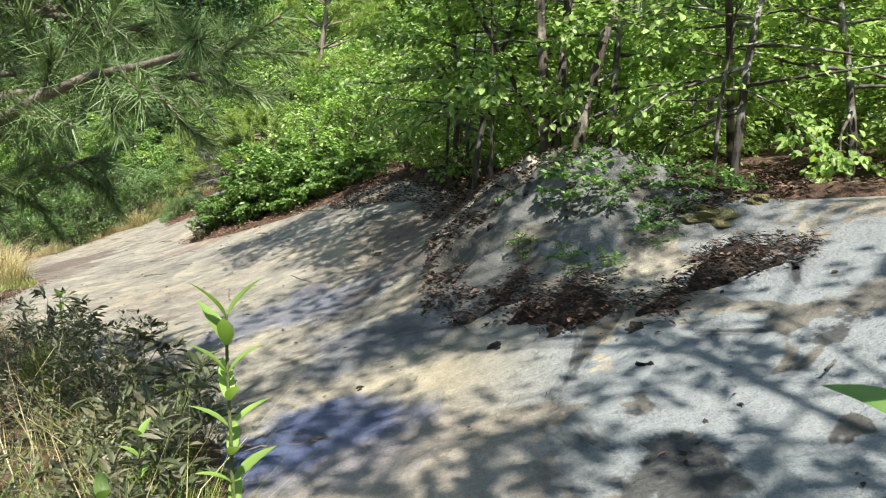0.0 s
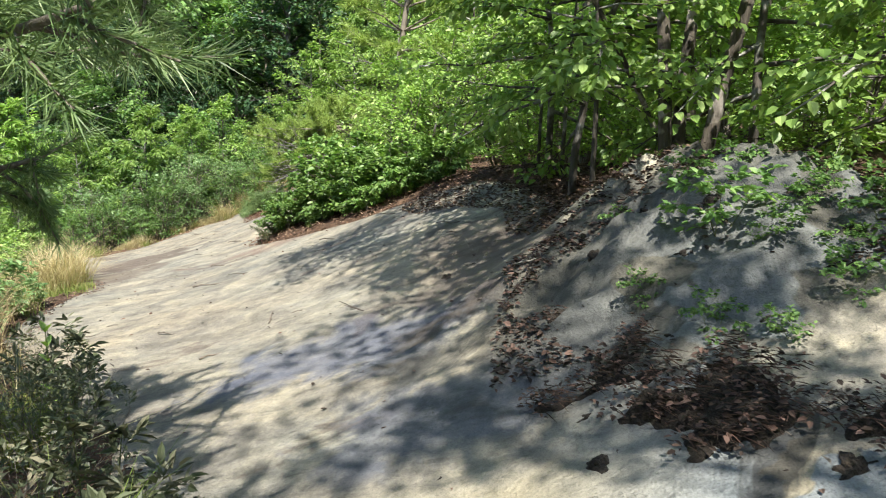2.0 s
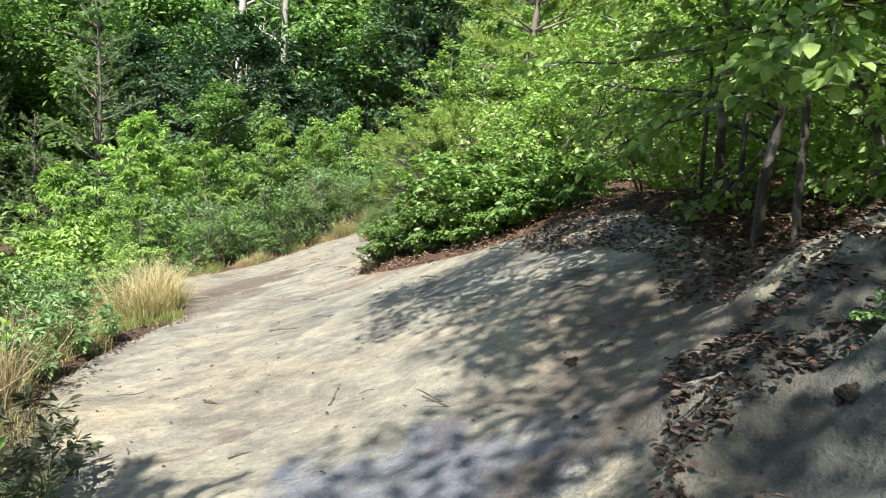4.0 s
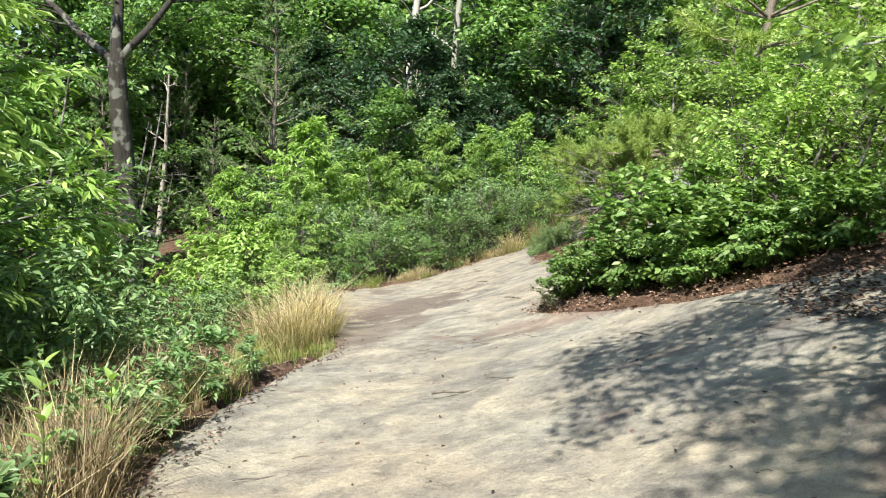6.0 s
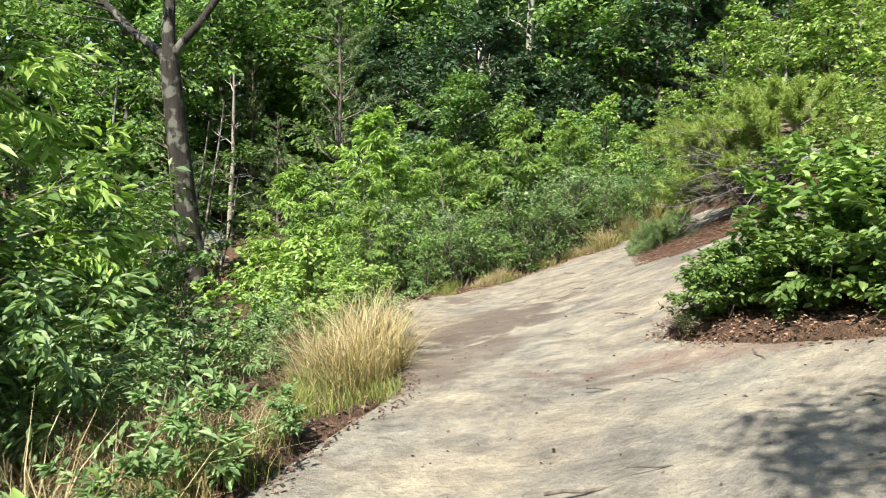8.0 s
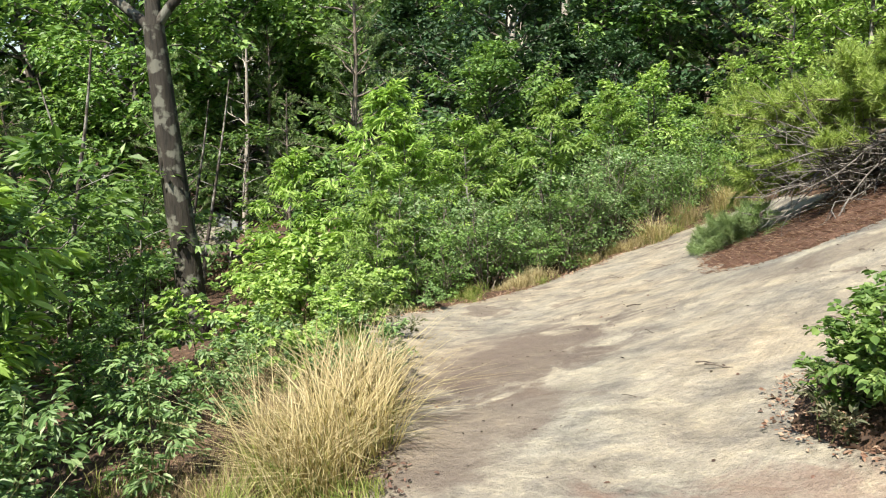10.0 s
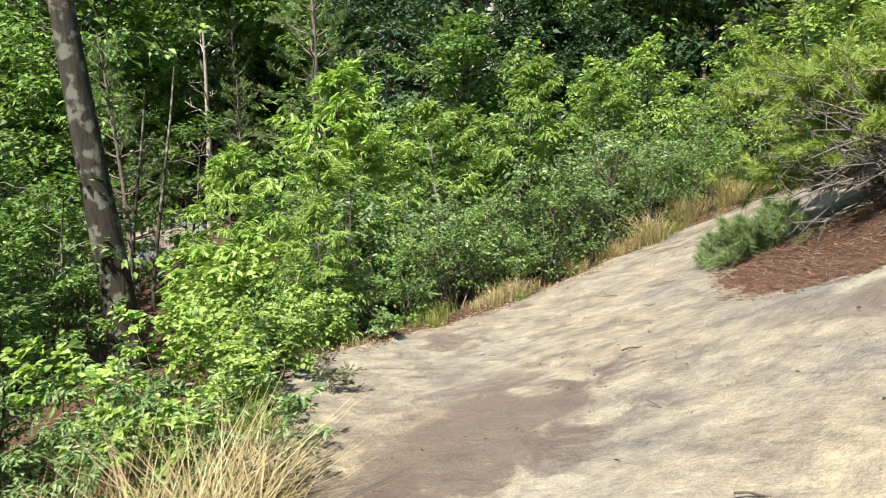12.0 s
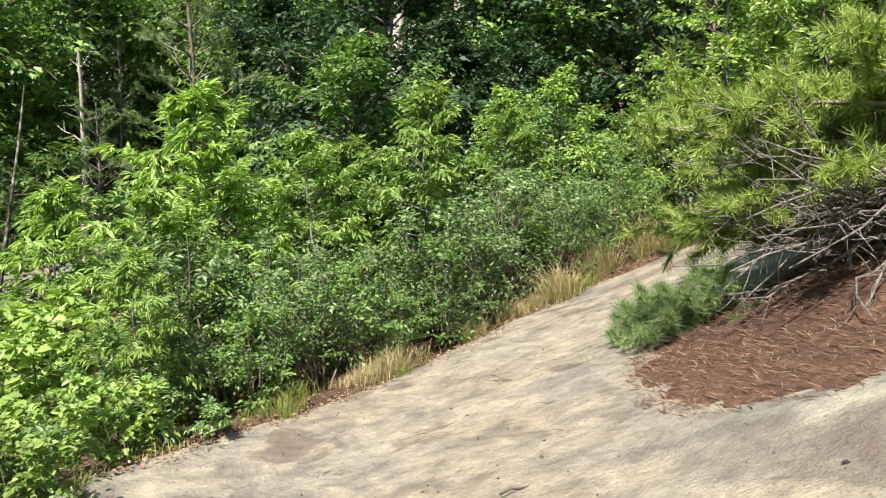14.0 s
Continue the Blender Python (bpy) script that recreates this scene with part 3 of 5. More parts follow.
# low thicket along the slab's lower edge
thicket_a = plant("shrub", 11, 1.25, 0.62, 6, 0.12, 42, 52, 0.056, 0.55, LEAF_MID, TWIG, 0.012, rise=0.7, lean=0.55, scatter=0.10)
thicket_b = plant("shrub", 12, 1.45, 0.70, 6, 0.12, 42, 48, 0.055, 0.5, LEAF_BLUE, TWIG, 0.013, rise=0.7, lean=0.5, scatter=0.11)
edge_spots = sprinkle(3, 34, (-12.5, -7.0), (14.6, 22.5), lambda x, y: left_of(x, y, 0.6, 2.0))
stand(thicket_a, edge_spots[::2], "dense green small-leaved shrub at the edge of the bare rock", "shrub", "shrubs along the rock's edge", 4, 0.32)
stand(thicket_b, edge_spots[1::2], "bluish-green small-leaved shrub at the edge of the bare rock", "shrub", "shrubs along the rock's edge", 5, 0.32)

# saplings with long toothed leaves that stand out of the thicket
chestnut = plant("sapling", 21, 3.4, 1.05, 1, 0.12, 38, 124, 0.135, 0.27, LEAF_LIME, BARK, 0.03, True, 0.25, 0.2, 0.75, 0.14, 0.4)
# the first three are added beside the view to shade the bank
stand(chestnut, [(-6.1, 5.3, 1.2), (-7.7, 5.7, 1.2), (-6.7, 4.7, 1.1), (-8.7, 8.1, 1.3), (-9.6, 7.0, 1.2), (-10.5, 20.0, 0.88), (-12.8, 18.0, 1.08), (-11.6, 17.6, 0.8), (-12.3, 20.4, 0.85), (-11.3, 16.3, 0.7), (-9.6, 21.6, 0.8), (-10.6, 14.9, 0.5), (-11.0, 18.6, 0.8), (-14.2, 16.4, 0.9)],
      "young tree with long toothed light-green leaves in the thicket", "tree", "saplings in the thicket", 6, 0.05)
understory = plant("sapling", 22, 2.5, 1.0, 2, 0.1, 30, 70, 0.11, 0.5, LEAF_MID, BARK, 0.022, False, 0.3, 0.35, 0.5, 0.2, 0.3)
spots = sprinkle(7, 52, (-22, -6), (4.0, 30), lambda x, y: left_of(x, y, 2.0, 10.0) and not (x > -9 and y < 9) and not (x < -12 and abs((x + 4) * 0.46 + (y - 10.5) * 0.89) < 1.5) and not (-15.5 < x < -7 and abs((x + 3.9) * 0.415 + (y - 9.36) * 0.91) < 1.4) and not (x < -6.5 and abs((x + 1.9) * 0.549 + (y - 5.4) * 0.836) < 1.1))
spots += [(-15.5, 13.4, 0.85), (-17.0, 14.2, 0.9), (-16.3, 14.5, 0.9), (-20.6, 15.9, 1.1), (-22.7, 17.0, 1.2), (-21.0, 19.5, 1.2), 
          (-19.0, 14.8, 0.9), (-23.0, 18.8, 1.2), (-18.0, 13.0, 0.9), (-24.5, 16.0, 1.2), (-10.0, 10.6, 0.5), (-9.2, 10.4, 0.42), (-11.0, 11.2, 0.55)]
stand(understory, spots, "leafy mid-green young tree under the wood's edge", "tree", "understorey beside the rock", 8, 0.3)
lime = plant("sapling", 23, 1.5, 0.6, 2, 0.08, 22, 32, 0.12, 0.7, LEAF_LIME, STEM, 0.014, True, 0.35, 0.3, 0.5, 0.12, 0.3)
stand(lime, off_rock([(-13.0, 15.2, 1.25), (-11.8, 11.4, 0.45), (-8.4, 12.3, 0.35), (-8.9, 13.0, 0.4), (-9.5, 13.5, 0.5), (-8.3, 11.7, 0.4), (-9.6, 14.2, 0.45), (-7.9, 11.2, 0.4), (-11.9, 14.6, 0.9), (-11.2, 13.6, 0.6), (-12.7, 15.4, 1.1), (-10.6, 12.9, 0.55), (-9.8, 11.6, 0.6), (-9.0, 12.6, 0.4)]),
      "bright lime-green broad-leaved sapling beside the rock", "tree", "lime-green saplings", 9)

# big-leaved pale shrubs at the lower edge of the path
pale = plant("shrub", 31, 1.9, 0.75, 4, 0.12, 34, 42, 0.12, 0.42, LEAF_BLUE, STEM, 0.014, True, 0.4, 0.45, 0.4, 0.14, 0.45)
stand(pale, [(-6.0, 7.6, 0.85), (-6.7, 8.4, 0.9), (-7.3, 9.5, 0.75), (-6.5, 7.2, 1.05), (-5.8, 6.0, 0.95), (-7.3, 7.0, 1.25), (-8.4, 8.2, 0.9), (-6.9, 5.0, 1.3), (-8.0, 10.6, 0.5), (-8.8, 11.3, 0.6), (-6.4, 6.6, 1.0), (-7.4, 8.6, 0.6)],
      "tall shrub with pale bluish-green pointed leaves", "shrub", "pale shrubs beside the path", 10)

# the forked tree that stands below the rock
def forked_oak(seed):
    """A straight bole that forks well above the ground into three rising limbs with a leafy crown."""
    rng = np.random.default_rng(seed)
    root, bole = new("oak_tree"), Wood()
    pts = bent(rng, (0, 0, -0.2), (-0.02, -0.02, 1), 6.4, 9, 0.012, 0.0)
    bole.limb(pts, 0.30, 0.19, 12)
    part("trunk", bole.mesh("trunk", BARK_OAK), root, "dark trunk with pale lichen patches")
    P, D = [], []
    for way, length, girth in (((-0.9, -0.55, 0.75), 4.6, 0.11), ((-0.1, 0.1, 1.0), 5.0, 0.15), ((0.55, 0.45, 0.75), 4.2, 0.10)):
        wood = Wood()
        limb = bent(rng, pts[-1] - (0, 0, 0.08), way, length, 8, 0.07, 0.03)
        wood.limb(limb, girth, 0.03, 9)
        for k in np.linspace(0.3, 1.0, 11):
            p0, d0 = along(limb, np.array([k]))
            arm = bent(rng, p0[0], d0[0] * 0.3 + rng.normal(0, 0.8, 3) * (1, 1, 0.35), rng.uniform(1.0, 2.2), 5, 0.12, -0.02)
            wood.limb(arm, 0.03, 0.008, 5)
            for _ in range(5):
                q0, e0 = along(arm, np.array([rng.uniform(0.3, 0.95)]))
                shoot = bent(rng, q0[0], e0[0] + rng.normal(0, 0.7, 3) * (1, 1, 0.4), rng.uniform(0.4, 0.8), 3, 0.12, -0.02)
                wood.limb(shoot, 0.008, 0.003, 3)
                p, d = along(shoot, rng.uniform(0.1, 1.0, 26))
                P.append(p + rng.normal(0, 0.08, p.shape))
                D.append(unit(d + rng.normal(0, 0.6, d.shape)))
        part("limb", wood.mesh("limb", BARK_OAK), root)
    part("crown", leaf_cloud(rng, np.concatenate(P), np.concatenate(D), 0.15, 0.5, mat=LEAF_MID), root)
    return root


oak = forked_oak(41)
stand(oak, [(-15.45, 15.0, 1.0)], "dark-trunked forked oak with pale lichen patches", "tree", "", 11, 0.0)
oak.rotation_euler = (radians(-2), radians(-3), 0)

# dark dense trees, pines and bright trees further back
broadleaf = plant("broadleaf_tree", 51, 8.5, 3.0, 1, 0.06, 54, 240, 0.21, 0.6, LEAF_DARK, BARK, 0.15, False, 0.35, 0.1, 0.5, 0.6, 0.3, 5)
stand(broadleaf, [(-15.5, 24.8, 0.82), (-14.3, 25.4, 0.84), (-12.6, 26.6, 0.74), (-19, 27, 1.1), (-10, 31, 1.1), (-16, 33, 1.3), 
                  (-34, 34, 1.6), (-22, 40, 1.6), (-10, 44, 1.6)],
      "dense dark-green broadleaf tree in the wood", "tree", "dark trees of the wood", 12)
wood_tree = plant("broadleaf_tree", 53, 9.0, 3.4, 1, 0.06, 54, 200, 0.24, 0.6, LEAF_MID, BARK, 0.15, False, 0.35, 0.1, 0.5, 0.7, 0.3, 5)
far_spots = [(-31, 30, 1.3), (-26, 30, 1.2), (-30, 22, 1.2), (-40, 16, 1.5), (-30, 13, 1.2), (-22, 10.5, 0.9), (-13.5, 21.5, 0.55), (-13.4, 31.0, 1.0), (-21, 31, 1.1), (-27, 36, 1.4), (-5, 40, 1.4), (-18, 38, 1.4), (-14, 41, 1.4), (-31, 28, 1.3),
             (-36, 24, 1.4), (-38, 32, 1.6), (-2, 37, 1.4), (3, 36, 1.4), (8, 32, 1.4), (12, 27, 1.3), (14, 20, 1.2), (15, 13, 1.1), (13, 8, 1.0), (11, 15, 1.0), (8, 26, 1.2), (-46, 26, 1.8), (-22, 46, 2.2), (-27, 43, 2.2), (-16, 49, 2.3), (-12, 48, 2.2), (-31, 40, 2.2), (-36, 38, 2.0), (0, 46, 2.0), (-40, 44, 2.4), (-52, 32, 2.4), (-52, 18, 2.2), (-9, -9, 0.8), (-4, -11, 0.9), (2, -12, 0.9), (8, -10, 0.9), (12, -4, 0.9), (10, 2, 0.8), (-12, -3, 0.8), (-14, -10, 1.0), (16, -12, 1.0), (-20, -4, 1.1), (18, 4, 1.0), (-5, -20, 1.2), (7, -20, 1.2), (-42, 8, 1.8),
             (-44, 38, 1.9), (-34, 46, 2.0), (-22, 52, 2.0), (-8, 54, 2.0), (6, 50, 1.9), (18, 40, 1.8), (24, 28, 1.7), (-22, 8.0, 0.9), (-27, 8, 1.1), (-34, 10, 1.4), (-48, 8, 1.8), (-18, 4, 0.8)]
stand(wood_tree, far_spots, "mid-green broadleaf tree of the wood", "tree", "green trees of the wood", 31)
bright = plant("broadleaf_tree", 52, 5.5, 2.0, 2, 0.05, 44, 160, 0.15, 0.55, LEAF_LIME, BARK, 0.07, False, 0.35, 0.25, 0.5, 0.35, 0.3, 4)
stand(bright, [(-5.2, 23.4, 0.75), (-7.4, 23.2, 0.6), (-3.9, 23.0, 0.8), (-8.3, 24.6, 0.8), (-6.6, 23.6, 0.75), (-10.4, 24.6, 0.75), (-4.8, 25.0, 0.9), (-7.0, 28.0, 1.1), (-3.0, 22.8, 0.9), (-1.6, 27, 1.2), (-4.2, 31, 1.4),
               (2.6, 13.5, 0.8), (4.6, 11.0, 0.9), (6.5, 13.5, 1.1), (1.0, 16.0, 1.0), (4.2, 17.5, 1.2), (8.2, 9.0, 1.0), (7.5, 18, 1.3), (0.2, 20, 1.2), (-1.2, 17.2, 0.8)],
      "sunlit yellow-green broadleaf tree", "tree", "bright trees of the wood", 13)
tall_pine = pine(61, 12.0, 3.0, 0.2, 12, 5, 9, 22, 0.16, 0.012, 0.17, NEEDLE_DARK)
stand(tall_pine, [(-17.4, 21.6, 0.75), (-21.5, 18.6, 0.7), (-23.5, 15.2, 0.75), (-8.5, 29.5, 0.75), (-5.5, 28, 0.65), (-2.2, 22.5, 0.5), (-12, 30, 0.8), (-20, 33, 0.9), (-24.5, 33, 1.0), (-28, 27, 1.0), (-13, 36, 1.1), (-7, 36, 1.0), (-3, 34, 1.0), (2, 30, 1.0), (-18, 19.5, 0.7), (6, 24, 1.0), (12, 20, 1.0), (-32, 38, 1.2)],
      "tall pine with grey-green needles in the wood", "tree", "pines of the wood", 14)

# trees and bushes above the slab
mid_bush = plant("shrub", 71, 1.9, 0.85, 5, 0.06, 40, 66, 0.08, 0.55, LEAF_LIME, TWIG, 0.016, False, 0.55, 0.5, 0.4, 0.16, 0.3)
spots = sprinkle(15, 48, (-2.5, 9), (5.5, 20), lambda x, y: bare_depth(x, y) < -0.9 and x - np.interp(y, RIGHT_Y, RIGHT_X) < 8 and not (x < 3.6 and y < 7.4))
# the wood closes in round the start of the path as well
spots += sprinkle(25, 40, (-11, 12), (-13, 5), lambda x, y: bare_depth(x, y) < -1.6 and not (-4.5 < x < 0 and y > -1.5) and not (0 < x < 3.4 and y > 3))
stand(mid_bush, spots, "leafy green bush under the trees above the rock", "shrub", "bushes above the rock", 16, 0.3)
upper_tree = plant("broadleaf_tree", 72, 6.5, 2.2, 1, 0.22, 30, 150, 0.10, 0.55, LEAF_MID, BARK_PINE, 0.11, False, 0.3, 0.1, 0.4, 0.35, 0.3, 4)
stand(upper_tree, [(1.6, 9.6, 1.0), (5.2, 14.6, 1.2), (0.6, 12.8, 1.0), (8.6, 13, 1.2)],
      "slender tree with mid-green leaves above the rock", "tree", "trees above the rock", 17)
young_maple = plant("sapling", 73, 3.2, 1.35, 1, 0.2, 24, 100, 0.07, 0.8, LEAF_LIME, BARK, 0.035, True, 0.02, 0.2, 0.3, 0.25, 0.3)
stand(young_maple, [(2.1, 5.3, 1.0), (0.32, 7.1, 1.0), (0.15, 8.2, 1.0), (3.1, 5.6, 1.0), (1.5, 6.6, 1.1)], "young maple leaning over the slab's upper edge", "tree", "young maples above the rock", 18, 0.05)

low_maple = plant("sapling", 74, 2.3, 1.3, 1, 0.34, 13, 130, 0.075, 0.82, LEAF_LIME, BARK, 0.026, True, -0.05, 0.2, 0.2, 0.16, 0.5)
stand(low_maple, [(0.45, 6.6, 0.9), (0.25, 7.75, 0.95), (0.05, 8.7, 0.9), (1.9, 5.2, 0.8)], "maple sapling with level limbs hanging over the rock", "tree", "maple saplings over the rock", 59, 0.05)

# bramble and the bushes behind it, at the slab's upper corner
bramble = plant("bramble_bush", 81, 0.72, 0.42, 7, 0.12, 42, 56, 0.062, 0.72, LEAF_BRAMBLE, TWIG, 0.008, True, 0.3, 0.75, 0.35, 0.09, 0.25, 3, 0.14)
stand(bramble, [(-1.0, 9.85, 0.75), (-1.5, 9.95, 0.9), (-2.0, 10.05, 0.7), (-3.55, 11.0, 0.72), (-3.25, 10.8, 0.85), (-2.95, 10.65, 0.7), (-2.65, 10.6, 1.15), (-2.2, 10.4, 1.3), (-1.7, 10.25, 1.3), (-2.75, 11.2, 1.4), (-3.2, 11.3, 0.95), (-1.2, 10.1, 1.1), (-3.0, 11.0, 1.0), (-2.3, 10.9, 1.5)],
      "low dense bramble growing from leaf litter on the rock", "shrub", "brambles at the rock's corner", 19, 0.1)
corner_bush = plant("shrub", 82, 2.3, 0.8, 3, 0.12, 36, 50, 0.075, 0.6, LEAF_LIME, BARK, 0.02, False, 0.5, 0.4, 0.4, 0.16, 0.3)
stand(corner_bush, [(-2.1, 11.25, 0.85), (-1.3, 10.9, 1.05), (-2.5, 11.9, 0.75), (-1.7, 11.8, 1.1), (-0.4, 10.4, 0.9), (-1.2, 13.2, 1.1)],
      "yellow-green bush standing behind the brambles", "shrub", "bushes behind the brambles", 20)

# scrubby pine with bare lower limbs on its bed of needles
rng = np.random.default_rng(90)
LOW_BOUGHS = []
for i in range(26):
    out, high = rng.uniform(0.9, 2.2), rng.uniform(0.05, 1.0)
    start = np.array((0, 0, 0.3 + 0.6 * high))
    tip = np.array((-out, rng.uniform(-0.55, 0.6), high - 0.34 * (out - 0.9)))
    LOW_BOUGHS.append((tuple(start), tuple(tip - start), float(np.linalg.norm(tip - start)), 0.004))
scrub_pine = pine(91, 1.25, 1.7, 0.3, 6, 6, 16, 30, 0.12, 0.009, 0.06, NEEDLE, 75, 0.0, 0.4, boughs=LOW_BOUGHS, dead_way=-2.8, dead_fan=0.7)
put(scrub_pine, -4.0, 17.0, 0)
tagged(scrub_pine, "scrubby pine with dead grey lower limbs over a needle bed", "tree", "scrubby pines on the rock")
tagged(put(scrub_pine, -2.4, 20.0, 140, 0.95), "scrubby pine with dead grey lower limbs", "tree", "scrubby pines on the rock")
corner_pine = pine(93, 5.2, 1.25, 0.36, 9, 5, 12, 26, 0.13, 0.009, 0.075, NEEDLE, 4)
put(corner_pine, -2.3, 12.6, 40)
tagged(corner_pine, "slender pine with yellowish-green needles behind the brambles", "tree")
pine_seedling = pine(92, 0.5, 0.42, 0.1, 5, 5, 5, 18, 0.11, 0.0045, 0.012, NEEDLE_DARK, 0, 0.1, 0.3, "pine_seedling")
stand(pine_seedling, [(-6.05, 16.7, 1.0), (-5.8, 16.5, 1.05), (-5.5, 16.65, 1.05), (-6.25, 16.9, 0.8)], "low bright-green pine sprig at the edge of the needle bed", "plant", "pine sprigs", 58)
# pine reaching over the path's start, and unseen broadleaf crowns added to shade it
near_pine = pine(95, 4.6, 1.3, 0.55, 5, 5, 14, 40, 0.11, 0.0045, 0.08, NEEDLE_DARK,
                 boughs=[((0.05, -0.08, 1.6), (1, -0.16, 0.36), 1.9, 0.012), ((0.05, 0.0, 1.75), (1, -0.1, 0.2), 1.6, 0.02), ((0.05, 0.05, 2.05), (0.9, 0.35, 0.22), 1.35, 0.03), ((0.0, 0.05, 1.45), (0.6, 0.8, 0.1), 1.1, 0.02),
                         ((0.0, 0.05, 2.3), (0.8, 0.5, 0.1), 1.4, 0.0), ((0.0, 0.05, 1.85), (0.5, 0.9, 0.1), 1.4, 0.02), ((0.0, 0.05, 2.2), (0.9, 0.0, 0.2), 1.5, 0.02)])
put(near_pine, -2.35, 2.75, 0)
tagged(near_pine, "pine with grey-green needles reaching over the path", "tree")
shade_tree = plant("broadleaf_tree", 96, 7.6, 2.6, 1, 0.48, 34, 150, 0.11, 0.55, LEAF_MID, BARK_OLD, 0.036, False, 0.25, 0.1, 0.3, 0.35, 0.3, 5)
# all three stand out of view for their shade; the last darkens the left bank
stand(shade_tree, [(2.5, -0.9, 0.95), (-0.9, -2.9, 1.0), (-6.5, 3.2, 0.85)], "broadleaf tree out of view, its high crown added to cast shade", "tree", "trees over the path's start", 33, 0.04)
# leaning trunks, their crowns added overhead out of view to dapple the rock
leaning_tree = plant("broadleaf_tree", 97, 8.6, 1.75, 1, 0.6, 30, 150, 0.11, 0.55, LEAF_MID, BARK_PATCHED, 0.042, False, 0.25, 0.1, 0.3, 0.5, 0.3, 5, 0.03)
put(leaning_tree, 2.55, 6.5, 0, 0.85, 0.03, (30, -20.3))
tagged(put(leaning_tree, 1.2, 7.75, 0, 0.74, 0.03, (24, -31.6)), "slim pale leaning tree with an unseen crown added to shade the rock", "tree")
tagged(leaning_tree, "tall leaning tree with an unseen crown added to shade the open rock", "tree")
stemmed_tree = plant("broadleaf_tree", 98, 5.6, 1.7, 3, 0.38, 33, 90, 0.085, 0.6, LEAF_LIME, BARK_PATCHED, 0.05, False, 0.2, 0.16, 0.3, 0.3, 0.3, 4, 0.05)
stand(stemmed_tree, [(1.0, 6.4, 1.05)], "many-stemmed tree with pale patched bark above the rock", "tree", "", 34, 0.0)


# ---- grass, herbs and low growth ----
def grass_blades(rng, base, height, spread_, width, heads=0.0):
    """Curved blades: a wide lower and a narrow upper half each."""
    n = len(base)
    a = rng.uniform(0, 2 * math.pi, n)
    out = np.stack([np.cos(a), np.sin(a), np.zeros(n)], -1) + rng.normal(0, 0.25, 3) * (1, 1, 0)
    h = (height * rng.triangular(0.35, 0.8, 1.15, n))[:, None]
    s = (spread_ * rng.uniform(0.1, 1.0, n))[:, None] * h
    side = np.stack([-np.sin(a), np.cos(a), np.zeros(n)], -1) * width * 0.5
    mid = base + out * s * 0.35 + (0, 0, 1) * h * 0.55
    tip = base + out * s * rng.uniform(0.7, 1.5, (n, 1)) + (0, 0, 1) * h * rng.uniform(0.82, 1.0, (n, 1))
    V = np.stack([base - side, base + side, mid + side * 0.8, mid - side * 0.8, tip], 1).reshape(-1, 3)
    i = np.arange(n)[:, None] * 5
    return V, [i + np.array([[0, 1, 2, 3]]), i + np.array([[3, 2, 4]])]


def tussock(seed, height, radius, count, lower, upper):
    """A grass clump: green blades at the foot, dry stalks above."""
    rng = np.random.default_rng(seed)
    root = new("grass_tussock")
    for name, n, h, mat, sp in (("dry_stalk_tuft", count, height, upper, 1.15), ("green_blade_tuft", count // 2, height * 0.55, lower, 0.9)):
        r, a = radius * np.sqrt(rng.uniform(0, 1, n)), rng.uniform(0, 2 * math.pi, n)
        base = np.stack([r * np.cos(a), r * np.sin(a), np.full(n, -0.03)], -1)
        V, F = grass_blades(rng, base, h, sp, 0.006)
        part(name, mesh(name, V, F, mat, False), root)
    return root


straw = tussock(101, 0.62, 0.21, 400, GRASS, STRAW)
stand(straw, [(-6.1, 10.15, 1.15), (-6.5, 10.6, 1.1), (-5.95, 9.75, 0.9), (-6.3, 9.9, 1.0), (-6.9, 11.2, 0.6), 
              (-8.2, 19.9, 0.8), (-7.9, 20.6, 0.9), (-7.4, 21.3, 0.9), (-6.9, 21.6, 0.9), (-8.6, 19.2, 0.7), (-6.4, 21.4, 0.8), (-7.0, 20.9, 0.7), (-8.7, 18.4, 0.6)],
      "golden dry grass tussock at the rock's edge", "grass", "dry tussocks along the rock", 41)
green_tuft = tussock(102, 0.5, 0.2, 260, GRASS, GRASS)
stand(green_tuft, off_rock([(-5.9, 9.0, 0.8), (-6.3, 9.3, 0.9), (-6.6, 9.9, 0.9), (-5.5, 8.2, 0.6), (-6.9, 10.3, 0.9), (-7.7, 11.9, 0.7), (-8.0, 12.5, 0.7), (-9.1, 13.4, 0.6), (-9.2, 14.4, 0.6), (-5.0, 7.2, 0.7), (-4.75, 6.4, 0.9), (-4.1, 5.7, 0.8), (-3.4, 4.9, 0.9), (-9.15, 15.6, 0.6), (-8.85, 17.0, 0.6),
                   (-2.6, 4.7, 1.0), (-2.2, 4.3, 0.9), (-4.9, 6.3, 1.2), (-4.2, 5.5, 1.2), (-3.5, 4.7, 1.2), (-7.5, 12.9, 0.5)]),
      "green and straw-coloured grass tuft beside the rock", "grass", "green tufts along the rock", 42)


